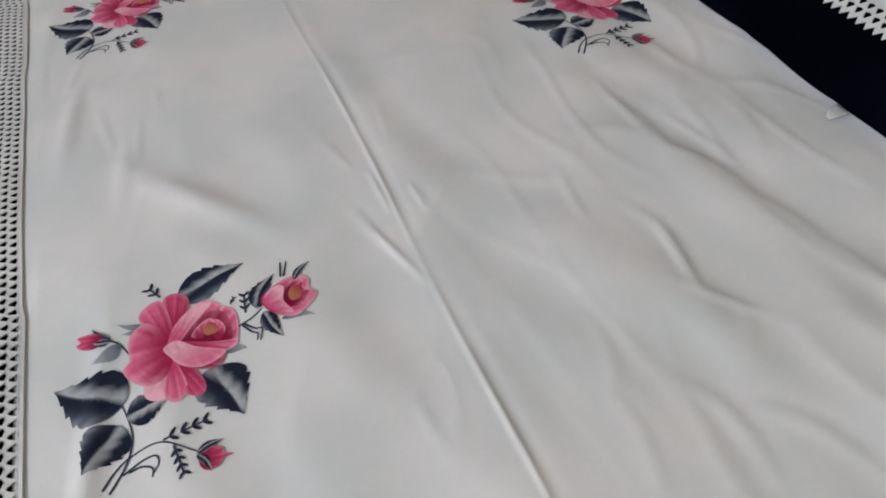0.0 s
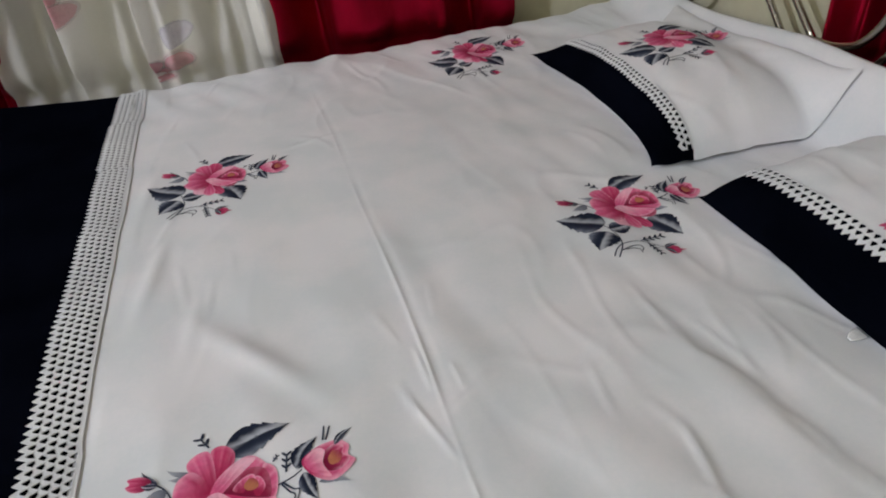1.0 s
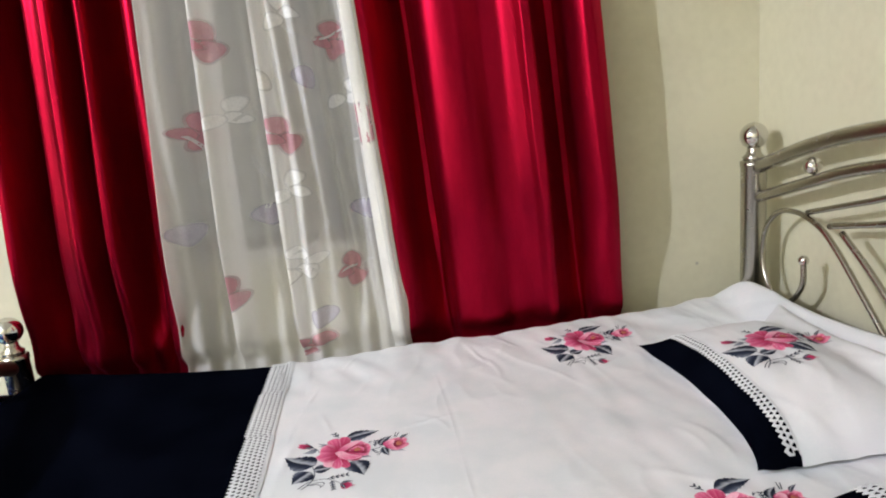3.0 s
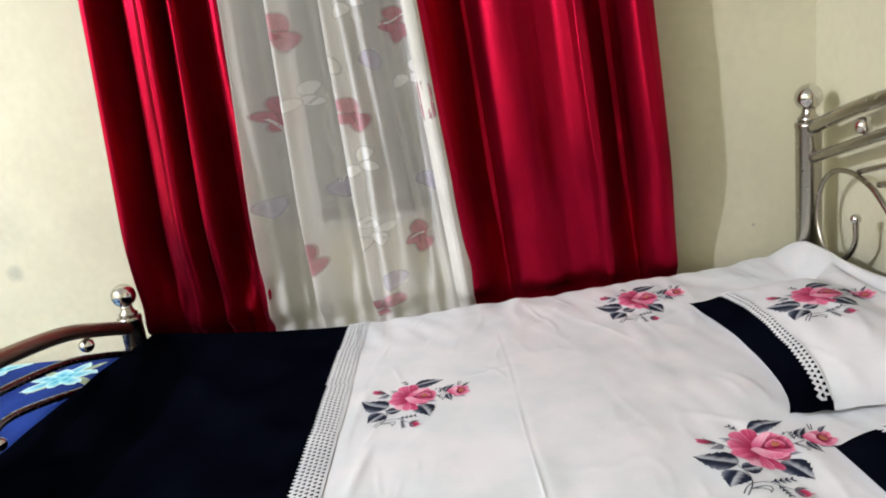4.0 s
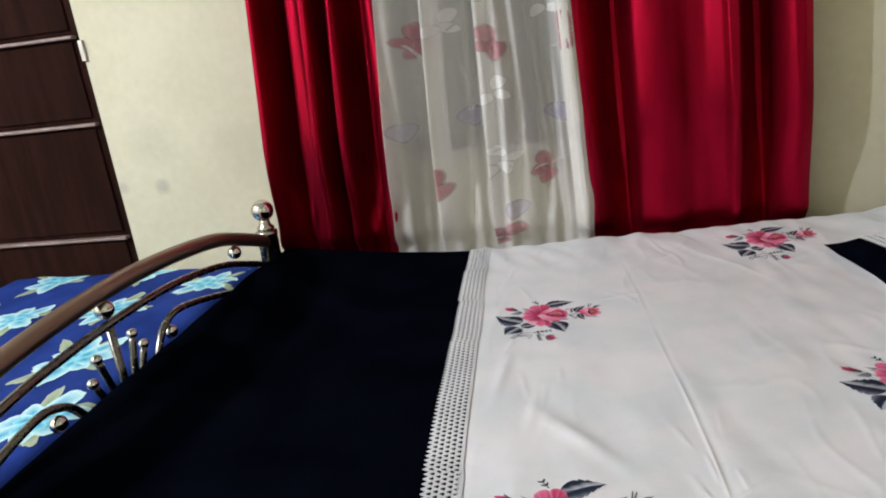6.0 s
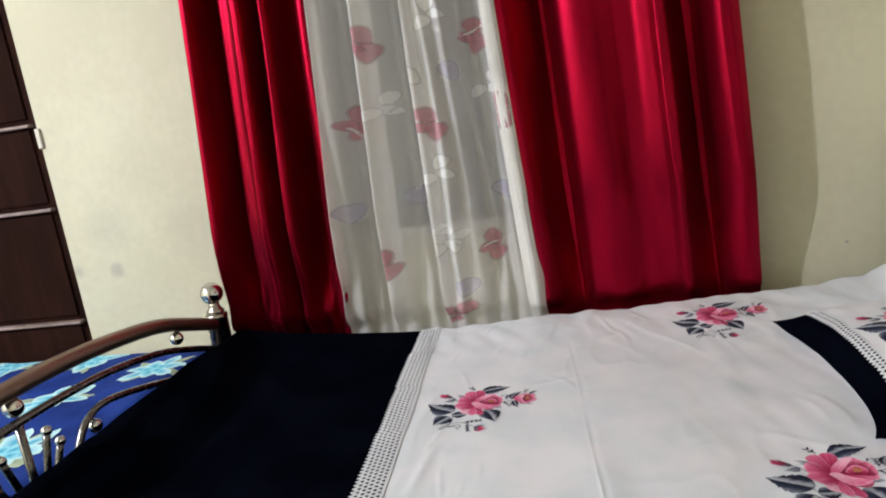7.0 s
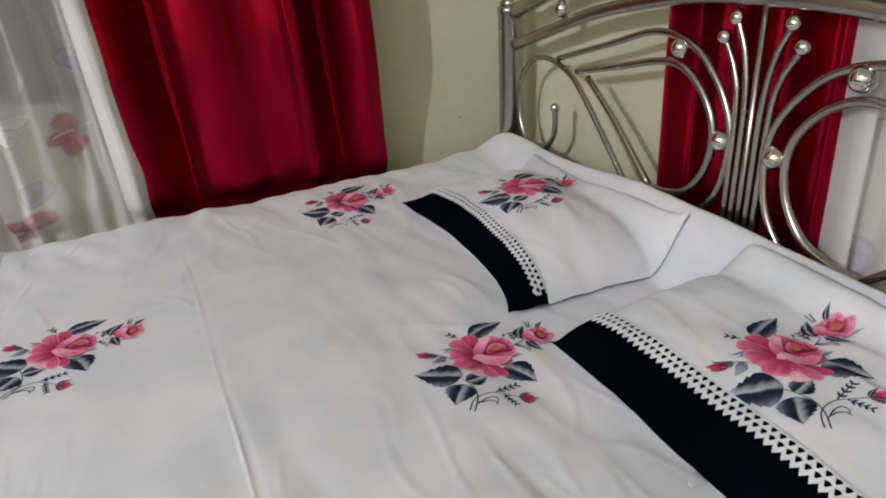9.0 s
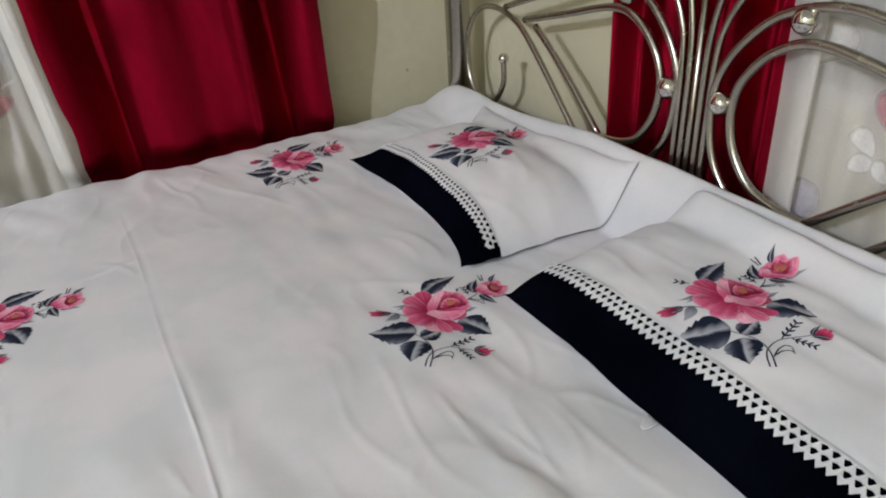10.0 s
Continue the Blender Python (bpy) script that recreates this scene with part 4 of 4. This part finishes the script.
VOILE_PLEATS = ((0, 0.055, -0.3), (0.025, 0.060, 0.1), (0.07, 0.0, 0.9), (0.13, 0.10, 0.1), (0.18, 0.19, -0.8), (0.225, 0.295, -0.5), (0.25, 0.31, 0.0), (0.30, 0.238, 0.95), (0.34, 0.30, 0.6),
                (0.40, 0.40, -0.6), (0.45, 0.50, -0.9), (0.49, 0.575, -0.4), (0.515, 0.58, 0.1), (0.565, 0.505, 1), (0.61, 0.56, 0.8), (0.67, 0.65, 0.5), (0.72, 0.715, 0.0), (0.77, 0.765, -0.8),
                (0.84, 0.86, -0.8), (0.875, 0.93, -0.3), (0.90, 0.94, 0.2), (0.935, 0.905, 1), (0.97, 0.96, 1), (1, 1, 0.85))


def drape(edge0, edge1, along_x, mean, depth, z0, z1, seed, hem, knots, ripple=0.0):
    """Where a hanging cloth lies: s across 0..1, t up 0..1. edge0 and edge1: (at the hem, at 1.5 m)."""
    def at(s, t, lift=0.0):
        z = z0 + (z1 - z0) * t
        k = (z - 0.6) / 0.9
        a = edge0[0] + (edge0[1] - edge0[0]) * k
        b = edge1[0] + (edge1[1] - edge1[0]) * k
        s, h = pleat(knots, s + 0.010 * noise.noise(Vector((s * 4, z * 1.6, seed))) * math.sin(math.pi * min(1, max(0, s))))
        f = -1.15 * h * (0.85 + 0.3 * noise.noise(Vector((s * 6, z * 1.2, seed + 2)))) + 0.22 * noise.noise(Vector((s * 9, z * 2.0, seed + 3)))
        d = depth * (f + ripple * math.sin(70 * s + 3 * noise.noise(Vector((s * 5, z * 1.4, seed + 7)))) * (0.6 + 0.8 * noise.noise(Vector((s * 8, z, seed + 8)))))
        low = smooth(0.85, 0.6, z)
        tight = smooth(0.635, 0.575, z)
        d += low * hem * noise.noise(Vector((s * 13, z * 7, seed + 5)))
        if along_x:
            d -= 0.75 * depth * (h + 0.6) * smooth(0.60, 1.0, z)
        along, off = a + (b - a) * s, mean + 0.5 * depth * tight + (1 - 0.45 * tight) * max(-2.4 * depth, min(1.2 * depth, d)) - lift
        return (along, off, z) if along_x else (off, along, z)
    return at


def curtain(name, label, at, material, rows, cols, thick=0.0015):
    ob = cloth(name, rows, cols, lambda u, v: at(v, u), material, None, label, thick)
    return tagged(ob, label, "curtain", "window curtains")


HEM, RAIL = 0.40, 2.22
curtain("curtain", "deep red satin curtain hanging in heavy folds", drape((0.018, 0.088), (0.445, 0.478), True, 0.094, 0.042, HEM, RAIL, 4.6, 0.030, LEFT_PLEATS), RED, 90, 210)
curtain("curtain", "wide deep red satin curtain hanging in folds", drape((1.062, 1.018), (1.705, 1.655), True, 0.096, 0.041, HEM, RAIL, 1.6, 0.010, RIGHT_PLEATS), RED, 90, 240)
curtain("curtain", "deep red satin curtain behind the headboard", drape((-1.005, -0.995), (-0.605, -0.60), False, 2.122, 0.031, HEM, RAIL, 4.4, 0.0, HEAD_PLEATS), RED, 80, 200)
VOILE1 = drape((0.425, 0.475), (1.085, 1.035), True, 0.086, 0.043, HEM, RAIL, 4.6, 0.034, VOILE_PLEATS, 0.30)
VOILE2 = drape((-1.66, -1.66), (-1.0, -0.99), False, 2.120, 0.018, HEM, RAIL, 5.2, 0.0, VOILE_PLEATS, 0.35)
voile1 = curtain("sheer_curtain", "sheer white curtain with printed leaf sprays", VOILE1, SHEER, 90, 240, 0.0)
voile2 = curtain("sheer_curtain", "sheer white curtain with printed leaf sprays behind the headboard", VOILE2, SHEER, 80, 170, 0.0)


def sprig(owner, at, width, s, z, kind, turn, size=1.0):
    """Leaves printed on a voile: overlapping ovals, a trefoil, or one soft leaf."""
    tone = {"red": ((0.66, 0.25, 0.31), (0.68, 0.31, 0.36)), "white": ((0.93, 0.92, 0.90), (0.93, 0.92, 0.90)), "leaf": ((0.86, 0.84, 0.78), (0.86, 0.84, 0.78)), "lilac": ((0.66, 0.60, 0.74), (0.72, 0.68, 0.78))}[kind]
    lobes = {"red": ((0.0, 0.026, 0.25, 1.0), (0.008, -0.026, -0.35, 1.0), (-0.017, -0.006, 0.8, 0.72)),
             "white": ((0.0, 0.030, 0.2, 0.85), (0.022, -0.004, 1.5, 0.75), (-0.012, -0.028, -0.3, 0.8)),
             "leaf": ((0.0, 0.0, 0.3, 1.0),), "lilac": ((0.0, 0.0, 0.3, 1.1),)}[kind]
    c, n = math.cos(turn - 1.57), math.sin(turn - 1.57)
    wob = (s * 37 + z * 19) % 1.0
    for k, (du0, dz0, tilt, grow) in enumerate(lobes):
        if kind == "red" and k == 2 and wob < 0.5:
            continue
        cu, cz = (du0 * c - dz0 * n) * size, (du0 * n + dz0 * c) * size
        ang = turn + tilt + 0.4 * (wob - 0.5)
        verts, dye, faces = [], [], []
        m, rings = 32, 8
        ln, wd = 0.068 * size * grow, 0.047 * size * grow
        for r in range(rings + 1):
            for q in range(m):
                a = 2 * math.pi * q / m
                k2 = r / rings * (1 + 0.05 * math.sin(3 * a + 9 * wob))
                u, w = -0.5 * ln * math.cos(a) * k2, 0.5 * wd * math.sin(a) * k2 * (1 - 0.25 * math.cos(a))
                du, dz = cu + u * math.cos(ang) - w * math.sin(ang), cz + u * math.sin(ang) + w * math.cos(ang)
                verts.append(at(s + du / width, (z + dz - HEM) / (RAIL - HEM), 0.0008 + 0.0003 * k))
                fade = {"red": 0.52, "lilac": 0.48, "white": 0.80, "leaf": 0.72}[kind] * (1 - 0.45 * smooth(0.7, 1.0, r / rings))
                dye.append((*blend(tone[0], tone[1], r / rings), fade))
        for r in range(rings):
            for q in range(m):
                jj = (q + 1) % m
                faces.append((r * m + q, (r + 1) * m + q, (r + 1) * m + jj, r * m + jj))
        made("printed_leaf", verts, faces, VOILE_PRINT, owner, "printed %s leaf" % kind, dye=dye)


def tendril(owner, at, width, s, z, turn, length, bend):
    verts, faces = [], []
    for i in range(17):
        k = i / 16
        a = turn + bend * (k - 0.5)
        du, dz = length * k * math.cos(a), length * k * math.sin(a)
        for e in (1, -1):
            w = 0.0035 * e
            verts.append(at(s + (du - w * math.sin(a)) / width, (z + dz + w * math.cos(a) - HEM) / (RAIL - HEM), 0.0020))
    faces = [(2 * i, 2 * i + 1, 2 * i + 3, 2 * i + 2) for i in range(16)]
    made("printed_stem", verts, faces, VOILE_PRINT, owner, "printed white stem", dye=[(0.90, 0.89, 0.87, 0.6)] * len(verts))


def hem_strip(owner, at, s0, s1):
    """The doubled edge of the voile."""
    ob = cloth("hem", 90, 6, lambda u, v: at(s0 + (s1 - s0) * v, u, 0.0012), HEM_CLOTH, owner, "doubled white hem")


def across(x, z):
    k = (z - 0.6) / 0.9
    a, c = 0.425 + 0.05 * k, 1.085 - 0.05 * k
    want = (x - a) / (c - a)
    # the foremost layer of the pleated cloth at that place
    near = [k / 400 for k in range(401) if abs(pleat(VOILE_PLEATS, k / 400)[0] - want) < 0.008]
    return max(near, key=lambda k: pleat(VOILE_PLEATS, k)[1]) if near else want


hem_strip(voile1, VOILE1, 0.935, 1.0)
for x, z, kind, turn in ((0.63, 1.46, "red", 1.6), (0.798, 1.21, "red", 1.75), (0.941, 1.447, "red", 1.5), (1.008, 1.22, "red", 1.6), (0.583, 0.796, "red", 1.6),
                         (0.929, 0.807, "red", 1.45), (0.79, 0.607, "red", 0.6), (0.559, 1.238, "red", 1.4), (0.80, 1.72, "red", 1.2), (0.60, 1.90, "red", 1.7)):
    sprig(voile1, VOILE1, 0.60, across(x, z), z, kind, turn, 0.95)
for x, z, kind, turn in ((0.80, 1.069, "white", 1.2), (0.831, 1.519, "white", 1.5), (0.816, 0.864, "white", 2.0), (0.655, 1.276, "white", 1.1), (0.757, 0.825, "leaf", 0.7), (0.97, 1.30, "white", 1.0),
                         (0.763, 1.352, "leaf", 1.7), (0.75, 1.80, "white", 1.3),
                         (0.874, 1.353, "lilac", 1.5), (0.718, 0.991, "lilac", 1.5), (0.98, 0.979, "lilac", 1.6), (0.84, 0.69, "lilac", 1.0), (0.50, 0.967, "lilac", 1.3)):
    sprig(voile1, VOILE1, 0.60, across(x, z), z, kind, turn, 0.9)
for x, z, turn, ln, bend in ((0.715, 1.01, 0.75, 0.12, -1.3), (0.885, 0.97, 4.3, 0.11, -0.6), (0.815, 0.86, -0.75, 0.14, 1.3), (0.67, 1.257, 0.75, 0.09, -0.3), (0.836, 1.485, -0.55, 0.13, 1.1),
                             (0.82, 1.215, 0.05, 0.08, 0.3), (0.70, 1.16, -1.3, 0.13, 0.6), (0.93, 1.10, 1.4, 0.10, -0.8), (0.54, 1.10, 1.3, 0.13, 0.7)):
    tendril(voile1, VOILE1, 0.60, across(x, z), z, turn, ln, bend)
for y, z, kind, turn, size in ((-1.129, 0.90, "red", 1.65, 1.0), (-1.03, 0.70, "lilac", 1.3, 1.2), (-1.24, 0.82, "white", 2.0, 0.8), (-1.107, 0.80, "white", 1.0, 0.8), (-1.04, 0.95, "leaf", 1.5, 1.0), (-1.02, 1.03, "lilac", 1.5, 1.0), (-1.45, 1.08, "red", 1.4, 1.0)):
    sprig(voile2, VOILE2, 0.71, (y + 1.66) / 0.71, z, kind, turn, size)

for y_or_x, along_x in ((0.086, True), (2.122, False)):
    rod = thing("curtain_rod", "plain steel rod carrying the curtains", "curtain rod")
    ends = ((-0.05, y_or_x, RAIL), (1.75, y_or_x, RAIL)) if along_x else ((y_or_x, -1.75, RAIL), (y_or_x, -0.5, RAIL))
    tube("rod", ends, 0.011, STEEL, rod)
    for e in ends:
        w = (e[0], NORTH, RAIL) if along_x else (EAST, e[1], RAIL)
        tube("bracket", (e, w), 0.007, STEEL, rod)

# ---- blue bed beyond the footboard ----
BX0, BX1, BY0, BY1, BZ = -1.10, -0.075, -1.95, 0.105, 0.554
divan = thing("divan", "low wooden divan beyond the footboard", "divan")
part("base", boxes((BX0 + 0.03, BX1 - 0.03, BY0 + 0.03, BY1 - 0.03, 0.12, 0.34), bevel=0.008), FRAME, divan)
for x in (BX0 + 0.08, BX1 - 0.08):
    for y in (BY0 + 0.08, BY1 - 0.08):
        part("leg", boxes((x - 0.03, x + 0.03, y - 0.03, y + 0.03, 0.0, 0.12), bevel=0.004), FRAME, divan)


def blue_point(u, v, lift=0.0):
    x, y = BX0 - 0.16 + (BX1 - BX0 + 0.32) * u, BY0 - 0.16 + (BY1 - BY0 + 0.32) * v
    px, dx = rolled(x, BX0, BX1)
    py, dy = rolled(y, BY0, BY1)
    z = BZ + 0.006 * noise.noise(Vector((px * 4, py * 4, 2.0))) + 0.004 * noise.noise(Vector((px * 11, py * 7, 5.0)))
    return px, py, z - dx - dy + lift


tagged(part("mattress", boxes((BX0 + 0.02, BX1 - 0.02, BY0 + 0.02, BY1 - 0.02, 0.34, 0.515), bevel=0.04), TICKING), "pale mattress on the divan", "mattress")
cover = cloth("bedspread", 90, 150, blue_point, BLUE, None, "", 0.002)
tagged(cover, "deep blue bedspread printed with pale turquoise flowers", "bedspread")


def blue_flower(cx, cy, size, turn):
    """A printed turquoise bloom with ruffled petals and pale green leaves."""
    def put(u, v, lift):
        x, y = cx + u, cy + v
        return blue_point((x - BX0 + 0.16) / (BX1 - BX0 + 0.32), (y - BY0 + 0.16) / (BY1 - BY0 + 0.32), lift)

    def bloom(name, u0, v0, ln, wd, ang, c0, c1, lift):
        verts, dye, faces, m, rings = [], [], [], 18, 3
        for r in range(rings + 1):
            for q in range(m):
                a = 2 * math.pi * q / m
                k = r / rings * (1 + 0.10 * math.sin(4 * a + ang * 3) + 0.06 * math.sin(9 * a + ang * 7))
                u, w = ln * (0.5 - 0.5 * math.cos(a) * k), 0.5 * wd * math.sin(a) * k
                verts.append(put(u0 + u * math.cos(ang) - w * math.sin(ang), v0 + u * math.sin(ang) + w * math.cos(ang), lift))
                dye.append(blend(c0, c1, r / rings))
        for r in range(rings):
            for q in range(m):
                j = (q + 1) % m
                faces.append((r * m + q, (r + 1) * m + q, (r + 1) * m + j, r * m + j))
        made(name, verts, faces, PRINT, cover, dye=dye)
    for k in range(4):
        bloom("printed_leaf", 0.0, 0.0, size * (1.05 + 0.2 * math.sin(k * 5 + turn)), size * 0.30, turn + 0.5 + k * 1.7, (0.22, 0.30, 0.20), (0.42, 0.48, 0.34), 0.0018)
    for k in range(7):
        bloom("printed_petal", 0.0, 0.0, size * (0.80 + 0.22 * math.sin(k * 2.1 + turn)), size * (0.46 + 0.1 * math.sin(k * 3.7 + turn)), turn + k * 0.9, (0.03, 0.36, 0.58), (0.58, 0.82, 0.82), 0.0022 + 0.00006 * k)
    for k in range(5):
        bloom("printed_petal", 0.0, 0.0, size * 0.40, size * 0.30, turn + 0.4 + k * 1.26, (0.02, 0.30, 0.52), (0.30, 0.70, 0.78), 0.0028 + 0.00005 * k)


for cx, cy, size, turn in ((-0.20, -0.10, 0.10, 0.3), (-0.52, 0.02, 0.11, 1.2), (-0.86, 0.03, 0.11, 2.2), (-0.42, -0.30, 0.11, 0.9), (-0.72, -0.33, 0.10, 2.8), (-0.98, -0.28, 0.10, 1.0),
                           (-0.30, -0.62, 0.12, 1.9), (-0.62, -0.68, 0.12, 0.2), (-0.90, -0.72, 0.11, 2.5), (-0.18, -0.92, 0.11, 1.4), (-0.48, -1.05, 0.12, 0.7), (-0.80, -1.15, 0.12, 2.0),
                           (-0.28, -1.35, 0.12, 1.0), (-0.66, -1.50, 0.12, 2.6), (-0.95, -1.65, 0.11, 0.4)):
    blue_flower(cx, cy, size * 1.18, turn)
